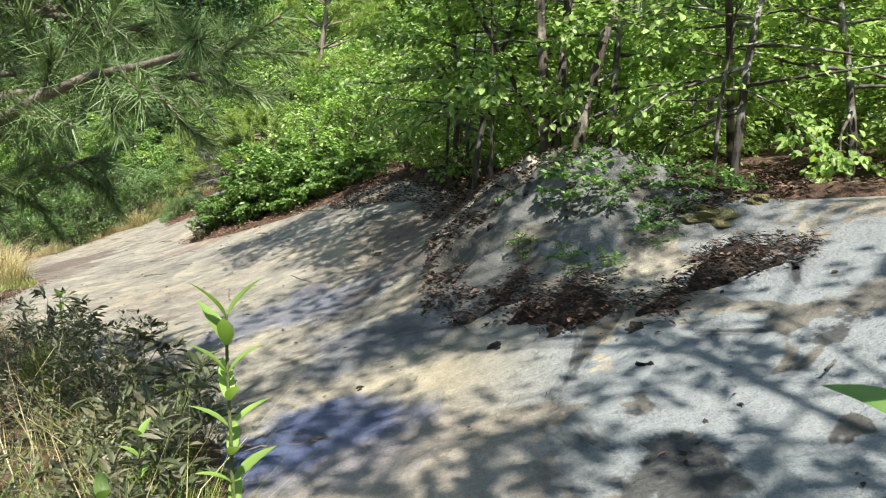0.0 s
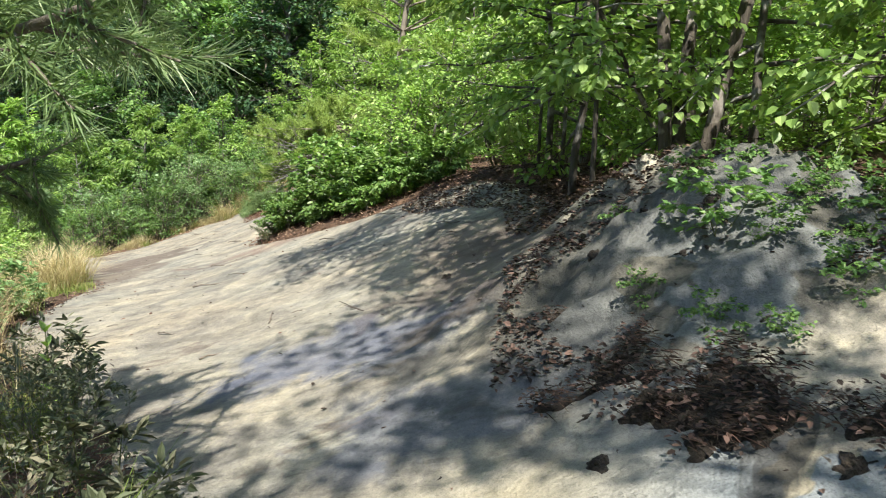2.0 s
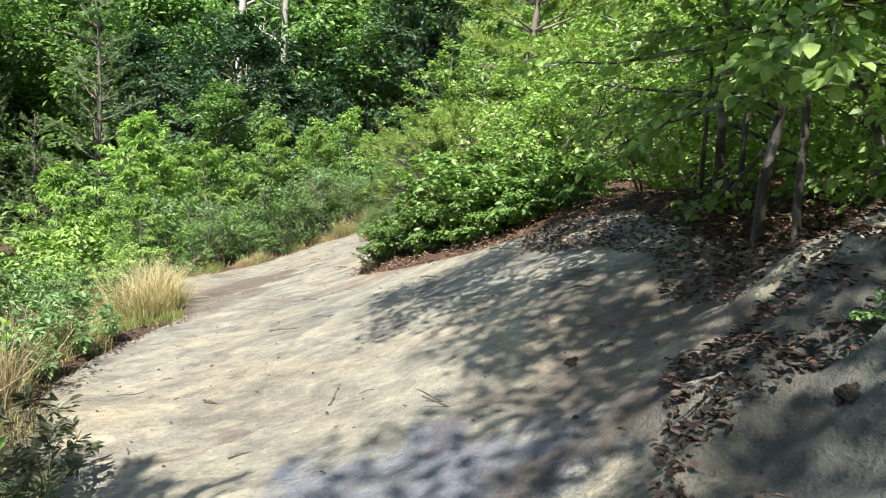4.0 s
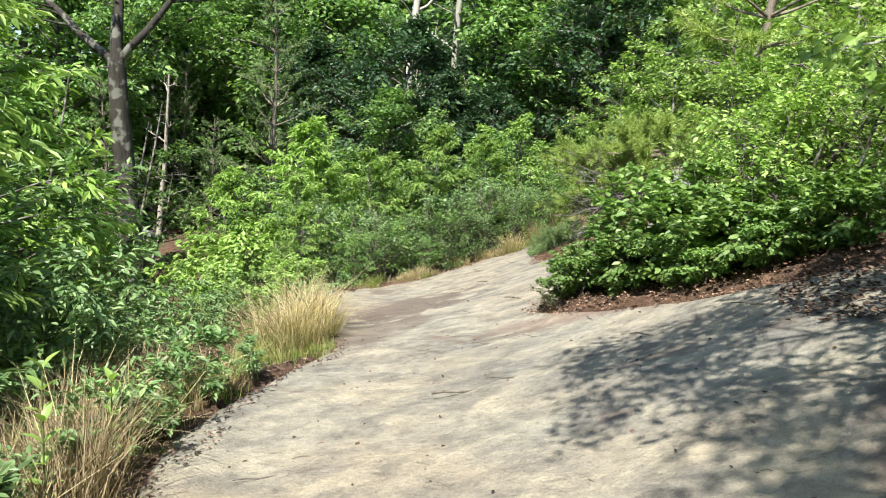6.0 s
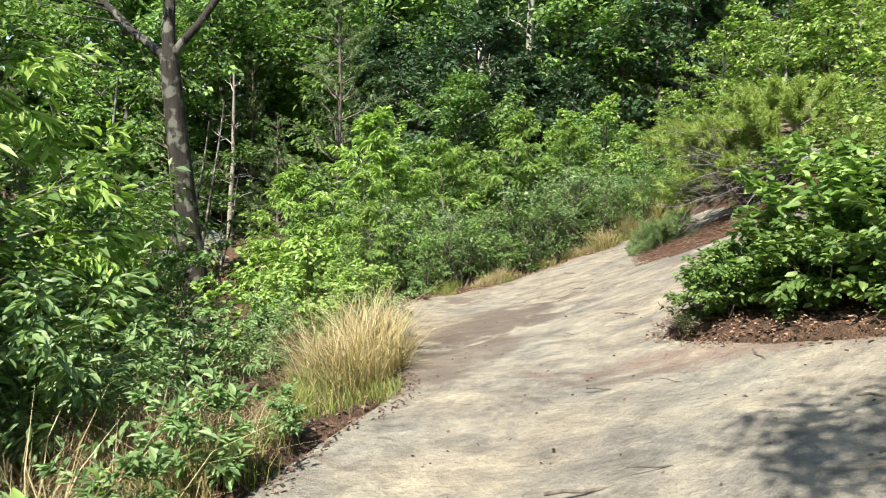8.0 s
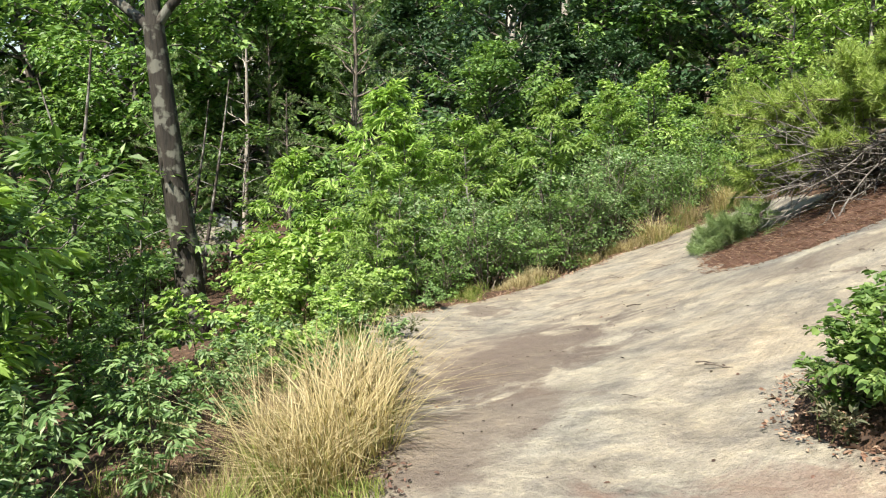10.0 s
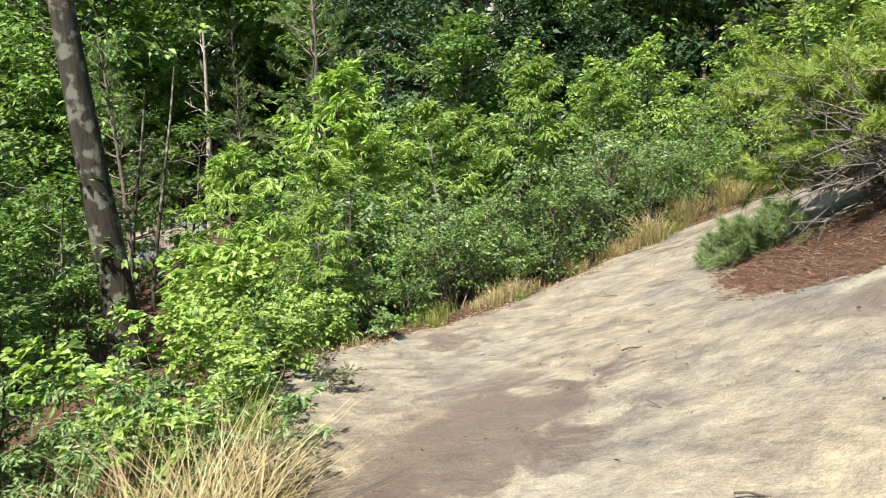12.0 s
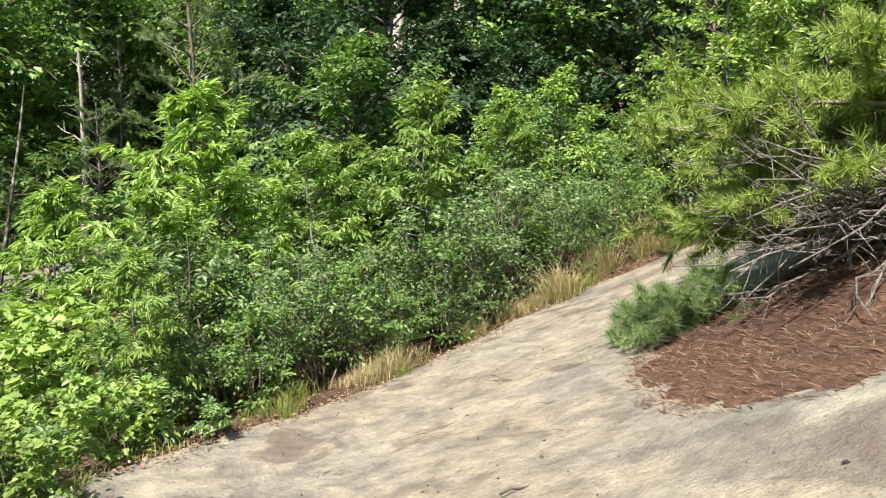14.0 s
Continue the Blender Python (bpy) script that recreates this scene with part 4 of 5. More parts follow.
def strip(seed, count, along_y, band, height, width, mat, name, label):
    """Loose grass along the slab's lower edge."""
    rng = np.random.default_rng(seed)
    y = rng.uniform(*along_y, count)
    x = np.interp(y, LEFT_Y, LEFT_X) - band[0] - (band[1] - band[0]) * rng.beta(1.2, 2.0, count)
    clump = waves(x, y, seed, 2.2) + rng.normal(0, 0.25, count) > 0.12
    x, y = x[clump], y[clump]
    base = np.stack([x, y, on_ground(x, y) - 0.02], -1)
    V, F = grass_blades(rng, base, height * (0.55 + 0.75 * np.clip(waves(x, y, seed + 1, 1.7), -0.5, 1)), 0.9, width)
    return tagged(new(name, mesh(name, V, F, mat, False)), label, "grass", kind="stuff")


strip(111, 9000, (16.5, 22), (0.05, 0.9), 0.30, 0.005, STRAW, "dry_grass", "dry straw-coloured grass along the rock's edge")
strip(112, 28000, (6.0, 22), (-0.08, 1.1), 0.22, 0.006, GRASS, "green_grass", "yellow-green grass along the rock's edge")
DRY_BROWN = leaf_material("withered_brown_grass", (0.09, 0.065, 0.04), (0.20, 0.15, 0.085), (0.36, 0.28, 0.17), 0.2, 0.6)
strip(114, 26000, (5.4, 11.3), (0.15, 2.4), 0.5, 0.006, DRY_BROWN, "withered_grass", "withered brown grass below the tussocks")
strip(115, 9000, (7.0, 13.8), (0.2, 3.2), 0.34, 0.007, GRASS, "green_grass", "rank green grass on the bank below the rock")
strip(113, 6500, (5.5, 16.5), (-0.05, 0.9), 0.20, 0.005, STRAW, "dry_grass", "thin dry grass along the rock's edge")


def flakes(seed, x, y, size, mat, name, label, lift=0.012):
    """Fallen leaves lying about."""
    rng = np.random.default_rng(seed)
    n = len(x)
    P = np.stack([x, y, on_ground(x, y) + lift * rng.uniform(0.3, 1.5, n)], -1)
    a = rng.uniform(0, 2 * math.pi, n)
    D = unit(np.stack([np.cos(a), np.sin(a), rng.normal(0, 0.25, n)], -1))
    N = unit(np.array((0, 0, 1.0)) + rng.normal(0, 0.35, (n, 3)))
    L = size * rng.uniform(0.5, 1.2, n)
    V, F = blades(P, D, N, L, L * 0.6, True)
    return tagged(new(name, mesh(name, V, F, mat, False)), label, "litter", kind="stuff")


def scatter(seed, count, xs, ys, test):
    rng = np.random.default_rng(seed)
    x, y = rng.uniform(*xs, count), rng.uniform(*ys, count)
    k = test(x, y)
    return x[k], y[k]


flakes(121, *scatter(121, 60000, (-13, 7), (3, 22), lambda x, y: (outline_depth(x, y, OUTLINE) < 0.05) & (outline_depth(x, y, OUTLINE) > -4.0)), 0.05, LITTER, "fallen_leaves", "brown fallen leaves on the woodland soil")
flakes(122, *scatter(122, 24000, (-1.4, 2.0), (4.1, 9.6), lambda x, y: (0.5 * waves(x, y, 77, 1.5) + 1.2 * (x + 0.35 * (y - 6) + 0.1) > 0.2) & ((mound_shape(x, y) < 0.25) | (waves(x, y, 82, 4.0) > 0.5))), 0.042, LITTER, "fallen_leaves", "reddish-brown leaf litter lying on the upper slab")

flakes(124, *scatter(124, 1500, (-9, 2.5), (1.8, 20), lambda x, y: outline_depth(x, y, OUTLINE) > 0.05), 0.032, ROTTED, "leaf_scraps", "tiny dark leaf scraps scattered on the bare rock", 0.006)

flakes(126, *scatter(126, 9000, (-0.1, 2.2), (4.1, 5.8), lambda x, y: waves(x, y, 78, 3.2) > 0.15), 0.036, ROTTED, "fallen_leaves", "dark leaf mould caught on the rock hummock", 0.02)

flakes(127, *scatter(127, 16000, (-10.5, -6.0), (13.0, 21.0), lambda x, y: (np.abs(np.interp(y, LEFT_Y, LEFT_X) - x + 0.02 + 0.1 * waves(x, y, 79, 2.0)) < 0.2)), 0.034, FALLEN_NEEDLE, "fallen_leaves", "reddish-brown dead leaves along the rock's edge", 0.03)
flakes(128, *scatter(128, 9000, (-4.2, 0.2), (9.0, 11.6), lambda x, y: np.abs(outline_depth(x, y, OUTLINE) + 0.12 + 0.14 * waves(x, y, 80, 2.4)) < 0.24), 0.028, FALLEN_NEEDLE, "fallen_leaves", "reddish-brown dead leaves under the brambles", 0.03)
flakes(129, *scatter(129, 15000, (0.1, 3.6), (4.3, 7.6), lambda x, y: (waves(x, y, 81, 2.0) + 0.9 * (y - 4.9) > -0.1) & (mound_shape(x, y) < 0.4)), 0.042, LITTER, "fallen_leaves", "brown leaf litter under the trees above the rock", 0.03)

flakes(130, *scatter(130, 14000, (-7.6, -2.4), (5.0, 12.0), lambda x, y: np.abs(np.interp(y, LEFT_Y, LEFT_X) - x + 0.03 + 0.09 * waves(x, y, 83, 2.6)) < 0.11), 0.036, ROTTED, "fallen_leaves", "dark rotted leaves in the seam at the rock's edge", 0.02)

# needle bed under the scrubby pine
NEEDLE_RING = [(-5.2, 14.85), (-5.55, 15.2), (-5.85, 15.9), (-6.0, 16.4), (-5.6, 16.9), (-5.0, 17.5), (-4.3, 18.6), (-2.0, 20.0), (-1.2, 15.0), (-3.2, 14.7), (-3.9, 14.95), (-4.5, 14.75)]


def bed_height(X, Y):
    d = outline_depth(X, Y, NEEDLE_RING) + 0.08 * waves(X, Y, 61, 4.0) + 0.03 * waves(X, Y, 62, 14.0)
    return on_ground(X, Y) + 0.035 * np.clip(d / 0.25, -2, 1) + 0.012 * waves(X, Y, 63, 9.0)


V, F = grid(np.arange(-6.8, -0.8, 0.06), np.arange(14.2, 20.4, 0.06), bed_height)
bed = new("needle_bed", mesh("needle_bed", V, F, NEEDLE_BED))
tagged(bed, "reddish-brown bed of fallen pine needles on the rock", "needle litter", kind="stuff")
rng = np.random.default_rng(131)
x, y = scatter(131, 26000, (-6.4, -1.5), (14.4, 19), lambda x, y: outline_depth(x, y, NEEDLE_RING) > -0.12)
a = rng.uniform(0, math.pi, len(x))
P = np.stack([x, y, np.maximum(bed_height(x, y), on_ground(x, y)) + 0.006], -1)
D = np.stack([np.cos(a), np.sin(a), rng.normal(0, 0.15, len(x))], -1)
V, F = blades(P, unit(D), np.tile((0, 0, 1.0), (len(x), 1)), rng.uniform(0.06, 0.13, len(x)), np.full(len(x), 0.006))
tagged(new("fallen_needles", mesh("fallen_needles", V, F, FALLEN_NEEDLE, False)), "loose fallen pine needles on the needle bed", "needle litter", kind="stuff")

# heath shrubs on the near lower edge of the slab
heath = plant("heath_shrub", 141, 0.75, 0.34, 7, 0.2, 42, 26, 0.036, 0.46, LEAF_HEATH, TWIG, 0.007, False, 0.8, 0.7, 0.3, 0.05, 0.0)
stand(heath, [(-1.35, 1.65, 0.9), (-1.1, 1.3, 0.8), (-1.7, 1.6, 1.0), (-0.95, 1.55, 0.6), (-3.5, 5.2, 0.8), (-3.9, 5.4, 0.9), (-4.5, 6.2, 0.8), (-4.9, 6.9, 0.8), (-5.3, 7.6, 0.7), (-3.0, 4.6, 1.0), (-2.75, 5.05, 0.6), (-3.1, 5.35, 0.6), (-1.15, 2.55), (-1.5, 3.1, 1.05), (-1.0, 1.95, 0.9), (-1.75, 3.75, 0.95), (-1.85, 2.6, 1.15), (-2.3, 3.6, 1.1), (-1.55, 2.0, 1.1), (-2.3, 4.3, 0.9), (-1.05, 3.2, 0.6), (-1.3, 1.4, 0.9), (-2.9, 4.2, 1.1)],
      "olive-green small-leaved heath shrub with grey twigs", "shrub", "heath shrubs by the path", 43)
dry_stalks = tussock(104, 0.75, 0.16, 26, GRASS, STRAW)
stand(dry_stalks, [(-5.2, 7.2, 1.1), (-5.5, 7.7, 1.0), (-5.0, 6.6, 1.2), (-4.7, 6.2, 1.1), (-5.7, 8.2, 0.9), (-5.3, 6.9, 1.2), (-4.4, 5.7, 1.2), (-0.75, 1.75, 0.8), (-1.0, 2.1, 0.9), (-0.55, 1.65, 0.6), (-1.3, 2.4, 1.0), (-1.1, 1.6, 0.8), (-4.6, 6.6, 1.0), (-4.3, 6.2, 1.1), (-4.9, 7.1, 0.9), (-3.6, 5.3, 1.0), (-5.0, 7.5, 0.8), (-5.2, 7.9, 0.8), (-4.4, 6.5, 0.7), (-4.1, 6.0, 0.8), (-5.5, 8.6, 0.7), (-5.6, 9.1, 0.7), (-5.3, 8.2, 0.7), (-3.9, 5.6, 0.9), (-4.9, 6.7, 1.1), (-4.5, 5.9, 1.1), (-5.4, 7.4, 1.0), (-1.5, 2.8, 1.0), (-1.9, 3.3, 1.0), (-2.6, 4.6, 0.9)], "thin dry grass stalks beside the rock", "grass", "dry stalks", 56)
edge_weed = plant("shrub", 142, 0.62, 0.3, 4, 0.15, 20, 30, 0.075, 0.42, LEAF_BLUE, STEM, 0.006, True, 0.5, 0.6, 0.3, 0.06, 0.3)
stand(edge_weed, off_rock([(-8.9, 12.6, 1.0), (-9.3, 13.2, 1.0), (-9.0, 12.0, 1.1), (-8.5, 11.4, 1.1), (-9.9, 13.7, 1.1), (-8.0, 11.6, 1.0), (-8.5, 12.9, 0.8), (-9.7, 14.5, 0.9), (-7.35, 11.9, 0.8), (-7.7, 12.3, 0.9), (-8.1, 12.8, 0.8), (-8.7, 13.3, 0.8), (-7.3, 11.3, 0.9), (-8.2, 12.1, 1.0), (-9.2, 14.0, 0.7), (-9.3, 14.8, 0.7), (-7.0, 10.9, 0.8), (-4.75, 7.0, 0.9), (-5.0, 7.6, 1.0), (-4.45, 6.45, 1.0), (-4.2, 6.0, 1.0), (-5.25, 8.3, 0.8), (-3.7, 5.4, 1.0), (-3.3, 5.0, 0.9)]), "weedy leafy plant at the rock's edge", "plant", "weeds along the rock", 60)
tall_tuft = tussock(103, 0.6, 0.2, 230, GRASS, GRASS)
stand(tall_tuft, [(-1.45, 1.75, 1.0), (-1.25, 1.45, 0.9), (-1.6, 2.1, 1.0), (-0.95, 1.15, 0.8), (-0.75, 1.9, 0.8), (-0.95, 1.6, 1.0), (-1.3, 2.1, 0.9), (-0.85, 2.4, 0.6), (-1.2, 2.9, 0.9), (-0.7, 1.35, 0.7)], "green grass tuft among the heath", "grass", "tufts by the path", 44)


def long_leaf(at, way, up, length, width):
    """One lance-shaped leaf with a soft outline, folded on its midrib and curving down."""
    d, u = unit(np.array(way, float)), np.array(up, float)
    s = unit(np.cross(d, u))
    u = np.cross(s, d)
    k = np.array([0.0, 0.1, 0.25, 0.42, 0.6, 0.78, 0.91, 1.0])
    w = width * 0.5 * np.array([0.06, 0.5, 0.88, 1.0, 0.92, 0.62, 0.28, 0.0])
    mid = np.array(at) + np.outer(k * length, d) - np.outer(0.28 * length * k ** 2, u)
    lift = np.outer(w * 0.35, u)
    V = np.concatenate([mid, mid + np.outer(w, s) + lift, mid - np.outer(w, s) + lift])
    i = np.arange(7)
    F = np.concatenate([np.stack([i, i + 8, i + 9, i + 1], -1), np.stack([i, i + 1, i + 17, i + 16], -1)])
    return V, F


def herb(seed, height, leaf, size, pairs, slim=0.42, kind="wildflower_plant"):
    """An upright herb: one stem, leaves in pairs up it, each leaf a part."""
    rng = np.random.default_rng(seed)
    root = new(kind)
    wood = Wood()
    pts = bent(rng, (0, 0, -0.03), (0.03, 0.02, 1), height, 8, 0.03, 0.0)
    wood.limb(pts, 0.006, 0.003, 7)
    part("stem", wood.mesh("stem", STEM), root)
    at, _ = along(pts, np.linspace(0.22, 0.99, pairs))
    for i in range(pairs):
        for q in range(2):
            a = i * 1.57 + q * math.pi + rng.normal(0, 0.2)
            up = 0.45 + 1.7 * (i / pairs) ** 2
            L = size * rng.uniform(0.8, 1.15)
            V, F = long_leaf(at[i], (math.cos(a), math.sin(a), up), (-math.cos(a) * up, -math.sin(a) * up, 1.0), L, L * slim)
            part("leaf", mesh("leaf", V, F, leaf, True), root)
    return root


tall_herb = herb(151, 1.0, LEAF_LIME, 0.10, 15, 0.30)
stand(tall_herb, [(-0.38, 1.33, 1.0)], "tall upright herb with bright green paired leaves", "plant", "", 45, 0.0)
low_herb = herb(152, 0.55, LEAF_LIME, 0.09, 6)
stand(low_herb, off_rock([(-4.7, 6.9, 1.0), (-4.3, 6.4, 1.2), (-5.1, 7.6, 1.0), (-3.9, 5.8, 1.2), (-4.6, 6.2, 1.5), (-3.3, 5.1, 1.2), (-3.0, 4.9, 1.0), (-2.5, 4.8, 1.0), (-5.5, 7.9, 1.2), (-9.3, 13.6, 0.7), (-9.4, 14.3, 0.6), (-0.62, 1.45, 0.95), (-0.55, 1.62, 0.8), (-0.48, 1.2, 0.7), (-0.8, 1.7, 1.1), (-0.3, 1.75, 0.55), (-0.95, 2.25, 0.9)]), "short herb with bright green leaves", "plant", "herbs by the path", 46)
red_herb = herb(153, 0.42, LEAF_RED, 0.06, 3)
stand(red_herb, [(-0.47, 1.5, 1.0), (-0.41, 1.48, 1.1)], "small herb with red autumn leaves", "plant", "red-leaved herbs", 47)
broad_sapling = herb(154, 1.25, LEAF_MID, 0.17, 5, 0.72, "sapling")
stand(broad_sapling, [(0.70, 0.92, 1.0)], "sapling with broad green leaves beside the path", "tree", "", 48, 0.0)
creeper = plant("sapling", 155, 0.55, 0.42, 3, 0.2, 15, 26, 0.07, 0.75, LEAF_MID, STEM, 0.006, True, 0.15, 0.6, 0.2, 0.08, 0.1)
stand(creeper, [(0.82, 4.5, 0.55), (1.0, 4.3, 0.45), (1.2, 4.2, 0.5), (1.38, 4.25, 0.6), (1.1, 4.45, 0.5), (1.5, 4.45, 0.6), (0.75, 4.85, 0.5), (1.05, 5.0, 0.6), (1.4, 4.85, 0.6), (0.45, 4.9, 0.45), (1.9, 4.6, 0.7), (0.95, 3.85, 0.5), (0.72, 4.0, 0.5), (1.2, 4.0, 0.55), (0.5, 4.3, 0.45), (1.7, 4.3, 0.7), (1.25, 4.5, 0.6)], "low broad-leaved seedling on the leaf litter", "plant", "seedlings on the mound", 49)


# ---- debris on the rock ----
def lump(kind, seed, size, mat, squash=0.6, rough=0.25):
    rng = np.random.default_rng(seed)
    bm = bmesh.new()
    bmesh.ops.create_icosphere(bm, subdivisions=3, radius=1.0)
    for v in bm.verts:
        k = 1 + rough * noise.noise(v.co * 1.7 + Vector((seed, 0, 0))) + 0.5 * rough * noise.noise(v.co * 4.1 + Vector((0, seed, 0)))
        v.co = Vector((v.co.x * size, v.co.y * size * 0.8, v.co.z * size * squash)) * k
    me = bpy.data.meshes.new(kind)
    bm.to_mesh(me)
    bm.free()
    me.materials.append(mat)
    return new(kind, me)


chunk = lump("charred_chunk", 3, 0.05, BLACK, 0.6, 0.7)
stand(chunk, [(0.83, 2.78, 1.0)], "charred black lump lying on the rock", "debris", "", 50, 0.0)
MOSS = soil_material("mossy_stone", (0.12, 0.11, 0.05), (0.26, 0.23, 0.10), (0.42, 0.37, 0.22), 16.0)
boulder = lump("stone", 5, 0.17, MOSS, 0.42, 0.9)
stand(boulder, [(1.53, 4.08, 0.85), (1.8, 4.1, 0.9), (1.66, 4.2, 0.6)], "moss-grown stone at the back of the slab", "stone", "mossy stones", 51)
clod = lump("humus_clod", 7, 0.042, HUMUS, 0.55, 0.6)
HEAP = [(0.28, 3.75), (0.36, 3.9), (0.45, 3.65), (0.55, 3.85), (0.62, 3.55), (0.72, 3.7), (0.8, 3.45), (0.85, 3.3), (0.95, 3.45), (1.05, 3.35), (1.15, 3.4), (1.25, 3.35), (1.4, 3.45), (1.5, 3.4), (0.4, 4.05),
        (0.6, 4.05), (0.75, 3.2), (-0.35, 3.45), (-0.2, 3.6), (0.05, 3.75), (0.3, 3.45), (-0.05, 4.2), (-0.3, 4.1), (0.9, 3.15)]
HEAP += [(0.5, 4.6), (0.7, 4.45), (0.95, 4.35), (1.15, 4.6), (0.35, 4.75), (0.6, 4.9), (1.3, 4.3), (0.2, 4.5), (0.85, 4.7), (1.45, 4.5), (-0.2, 5.2), (-0.5, 6.1), (-0.35, 6.4)]
stand(clod, HEAP, "dark clod of humus and roots on the rock", "debris", "humus clods", 52, 0.5)


RAG = 0.15


def heap_mask(x, y):
    d = np.full(np.shape(x), 9.0)
    for (x0, y0), (x1, y1) in zip([(0.35, 3.95), (0.55, 3.7), (0.9, 3.4)], [(0.55, 3.7), (0.9, 3.4), (1.5, 3.42)]):
        dx, dy = x1 - x0, y1 - y0
        k = np.clip(((x - x0) * dx + (y - y0) * dy) / (dx * dx + dy * dy), 0, 1)
        d = np.minimum(d, np.hypot(x - x0 - k * dx, y - y0 - k * dy))
    return d


V, F = grid(np.arange(-0.2, 2.0, 0.016), np.arange(2.8, 4.6, 0.016),
            lambda X, Y: on_ground(X, Y) + 0.05 * np.clip((0.085 - heap_mask(X, Y) + RAG * waves(X, Y, 66, 11.0)) / 0.12, -1.2, 1) + 0.016 * waves(X, Y, 65, 34.0))
tagged(new("debris_heap", mesh("debris_heap", V, F, HUMUS)), "dark heap of rotted leaves and roots on the rock", "debris", kind="stuff")
flakes(123, *scatter(123, 12000, (-0.2, 2.0), (2.8, 4.6), lambda x, y: heap_mask(x, y) - RAG * waves(x, y, 66, 11.0) < 0.17), 0.03, ROTTED, "fallen_leaves", "dark rotted leaves on the debris heap", 0.06)


# fallen needles and root fibres tangled into the heap
rng = np.random.default_rng(125)
x, y = scatter(125, 9000, (-0.2, 2.0), (2.8, 4.6), lambda x, y: heap_mask(x, y) - RAG * waves(x, y, 66, 11.0) < 0.15)
a = rng.normal(-0.5, 0.7, len(x))
D = unit(np.stack([np.cos(a), np.sin(a), rng.normal(0, 0.35, len(x))], -1))
V, F = blades(np.stack([x, y, on_ground(x, y) + 0.05 + rng.uniform(0, 0.03, len(x))], -1), D, np.tile((0, 0, 1.0), (len(x), 1)), rng.uniform(0.03, 0.10, len(x)), np.full(len(x), 0.0028))
tagged(new("root_fibres", mesh("root_fibres", V, F, ROTTED, False)), "tangled dead roots and needles on the debris heap", "debris", kind="stuff")


def twig(seed, length, radius, mat, forks=2):
    rng = np.random.default_rng(seed)
    wood = Wood()
    pts = bent(rng, (-length / 2, 0, radius), (1, 0, 0.0), length, 7, 0.12, 0.0)
    pts[:, 2] = radius + 0.012 * np.abs(np.sin(np.arange(len(pts)) * 1.3))
    wood.limb(pts, radius, radius * 0.4, 6)
    for _ in range(forks):
        p0, d0 = along(pts, np.array([rng.uniform(0.3, 0.8)]))
        f = bent(rng, p0[0], d0[0] + rng.normal(0, 0.7, 3) * (1, 1, 0.3), length * rng.uniform(0.2, 0.4), 4, 0.15, 0.02)
        f[:, 2] = np.maximum(f[:, 2], radius * 0.6)
        wood.limb(f, radius * 0.6, radius * 0.3, 5)
    return new("twig", wood.mesh("twig", mat))


rng = np.random.default_rng(161)
for k in range(4):
    tw = twig(170 + k, 0.22 + 0.08 * k, 0.004 + 0.001 * k, (BARK, BARK_PINE, TWIG, BARK)[k], k % 3)
    spots = [p for p in sprinkle(180 + k, 22, (-8, 1.5), (2.2, 19), lambda x, y: bare_depth(x, y) > 0.15)]
    stand(tw, spots, "small dry fallen twig lying on the rock", "twig", "twigs on the rock", 190 + k, 0.4)

forked = twig(181, 0.5, 0.008, BARK, 3)
stand(forked, [(-1.03, 5.85, 1.0), (0.1, 5.1, 0.8)], "dark forked fallen twig lying on the rock", "twig", "forked twigs", 61, 0.1)
RED_WOOD = bark_material("red_brown_wood", (0.14, 0.05, 0.03), (0.26, 0.11, 0.07), 30.0)
red_stick = twig(182, 0.2, 0.006, RED_WOOD, 0)
stand(red_stick, [(-3.49, 7.29, 1.0)], "reddish-brown fallen stick on the rock", "twig", "", 62, 0.0)

charred = twig(183, 0.24, 0.016, BLACK, 2)
stand(charred, [(1.5, 3.36, 1.0), (1.62, 3.3, 0.7), (1.3, 3.3, 0.6)], "charred black stick lying on the rock", "twig", "charred sticks", 63, 0.1)

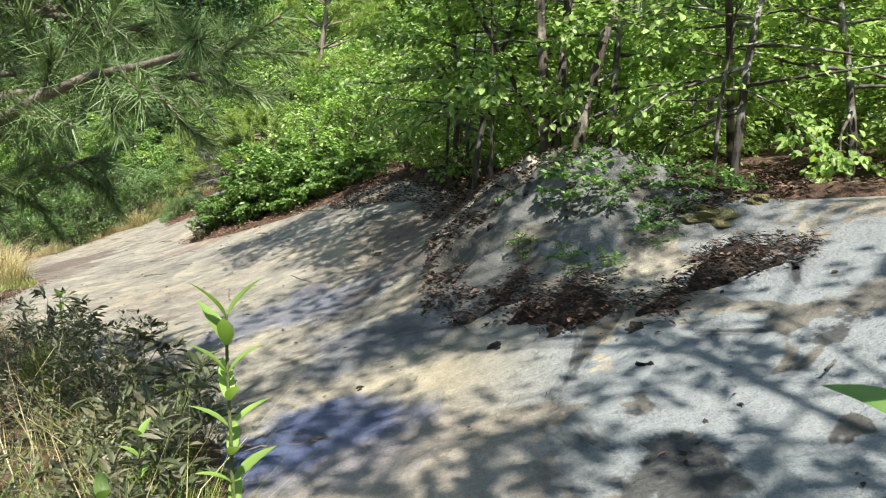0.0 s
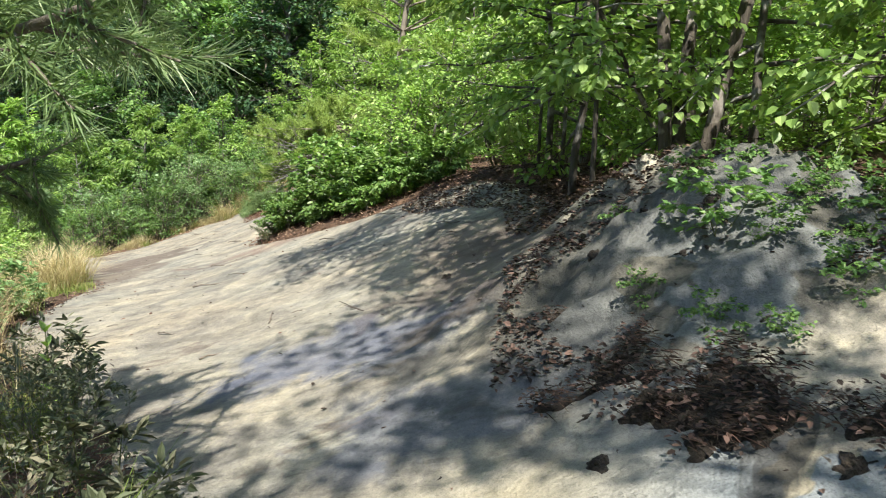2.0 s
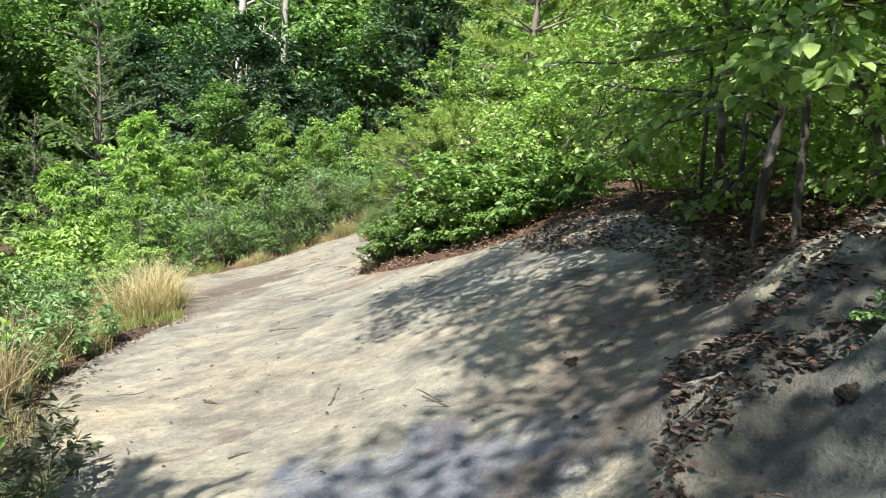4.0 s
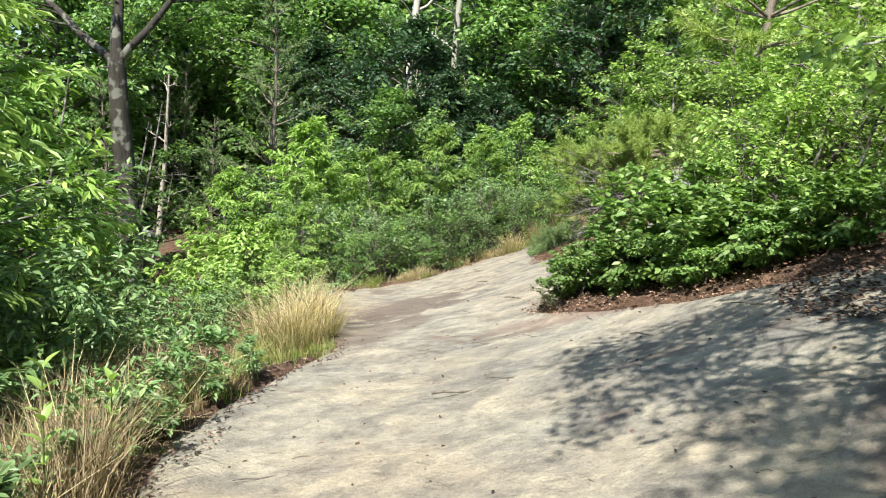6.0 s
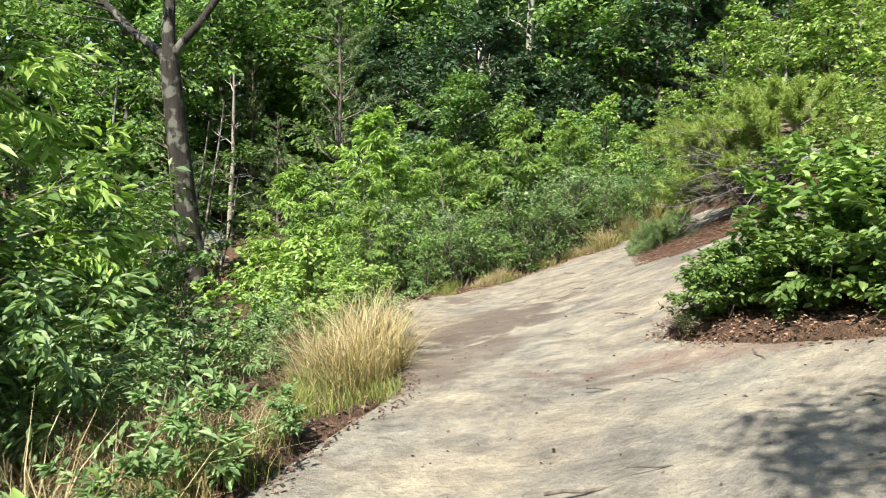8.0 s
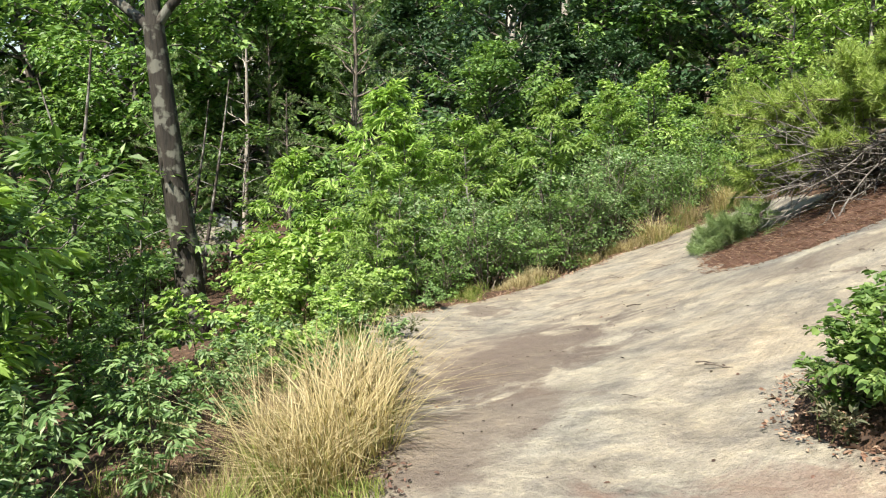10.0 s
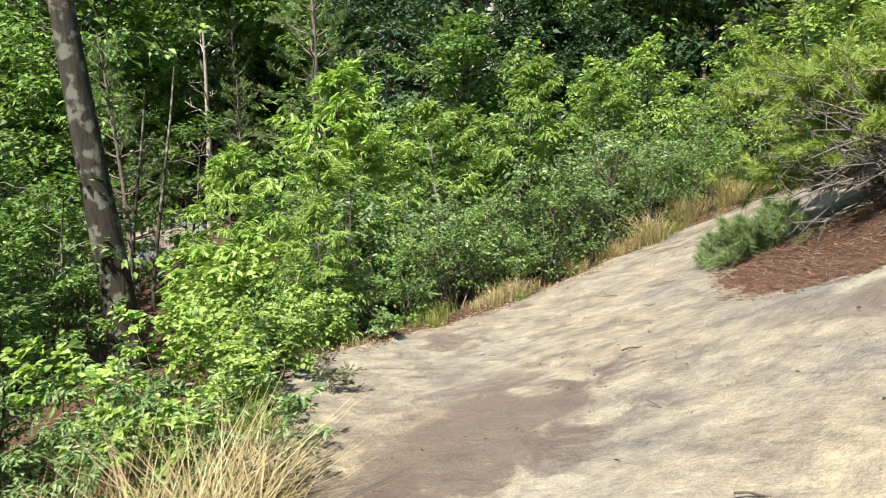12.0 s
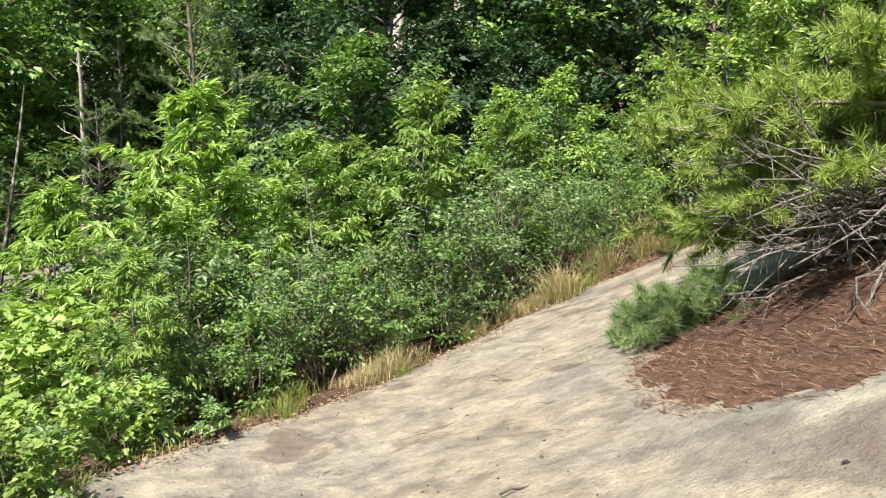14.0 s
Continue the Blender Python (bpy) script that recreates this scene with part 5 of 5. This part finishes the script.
# ---- dead trunks in the wood ----
def snag(seed, height, girth, arms, kind="dead_tree", mat=BARK_PALE):
    rng = np.random.default_rng(seed)
    root, wood = new(kind), Wood()
    pts = bent(rng, (0, 0, -0.1), (rng.normal(0, 0.08), rng.normal(0, 0.08), 1), height, 9, 0.03, 0.02)
    wood.limb(pts, girth, girth * 0.3, 9)
    part("trunk", wood.mesh("trunk", mat), root)
    for i in range(arms):
        p0, d0 = along(pts, np.array([rng.uniform(0.4, 0.95)]))
        a = rng.uniform(0, 2 * math.pi)
        w = Wood()
        limb = bent(rng, p0[0], (math.cos(a), math.sin(a), 0.5), height * rng.uniform(0.12, 0.25), 6, 0.18, 0.0)
        w.limb(limb, girth * 0.25, girth * 0.05, 5)
        for _ in range(3):
            q0, e0 = along(limb, np.array([rng.uniform(0.3, 0.9)]))
            w.limb(bent(rng, q0[0], e0[0] + rng.normal(0, 0.6, 3), height * 0.07, 4, 0.2), girth * 0.08, girth * 0.03, 4)
        part("limb", w.mesh("limb", mat), root)
    return root


dead = snag(201, 11.0, 0.20, 7)
stand(dead, [(-15.8, 29.1, 1.1), (-17.6, 28.6, 1.1), (-25.9, 23.9, 0.55), (2.5, 22.0, 0.9)], "bleached dead tree standing in the wood", "dead tree", "dead trees in the wood", 53, 0.05)
slim = snag(202, 6.0, 0.06, 3, "dead_tree", BARK)
stand(slim, [(-20.2, 18.2, 1.0), (-19.0, 17.0, 0.9), (-16.5, 13.0, 1.0), (-21.5, 16.4, 1.1)], "thin dark bare stem in the wood", "dead tree", "thin dead stems", 54, 0.1)

# pale bedrock that shows behind the pine and far off through the trunks
outcrop = lump("rock_outcrop", 9, 1.0, ROCK, 0.55, 0.5)
stand(outcrop, [(-4.5, 19.8, 0.7), (-3.2, 21.6, 1.0), (-1.6, 20.6, 1.1), (-24.5, 21.2, 1.5), (-27.5, 23.5, 2.0), (-26.5, 19.0, 1.6)], "pale bare granite outcrop among the trees", "rock", "granite outcrops", 55, 0.1)

small_pale = plant("shrub", 161, 0.5, 0.22, 3, 0.25, 15, 22, 0.07, 0.36, LEAF_HEATH, STEM, 0.006, True, 0.7, 0.5, 0.3, 0.04, 0.0)
stand(small_pale, [(-2.55, 4.95, 1.0), (-2.85, 5.2, 1.1), (-2.3, 4.7, 0.9), (-6.95, 11.5, 0.8), (-6.8, 11.15, 0.7), (-8.2, 13.0, 0.8), (-3.55, 10.6, 0.6), (-1.05, 2.75, 1.1), (-1.3, 3.4, 1.1), (-0.95, 2.2, 1.0)],
      "small upright shrub with narrow green leaves", "shrub", "small shrubs on the rock's edge", 57)
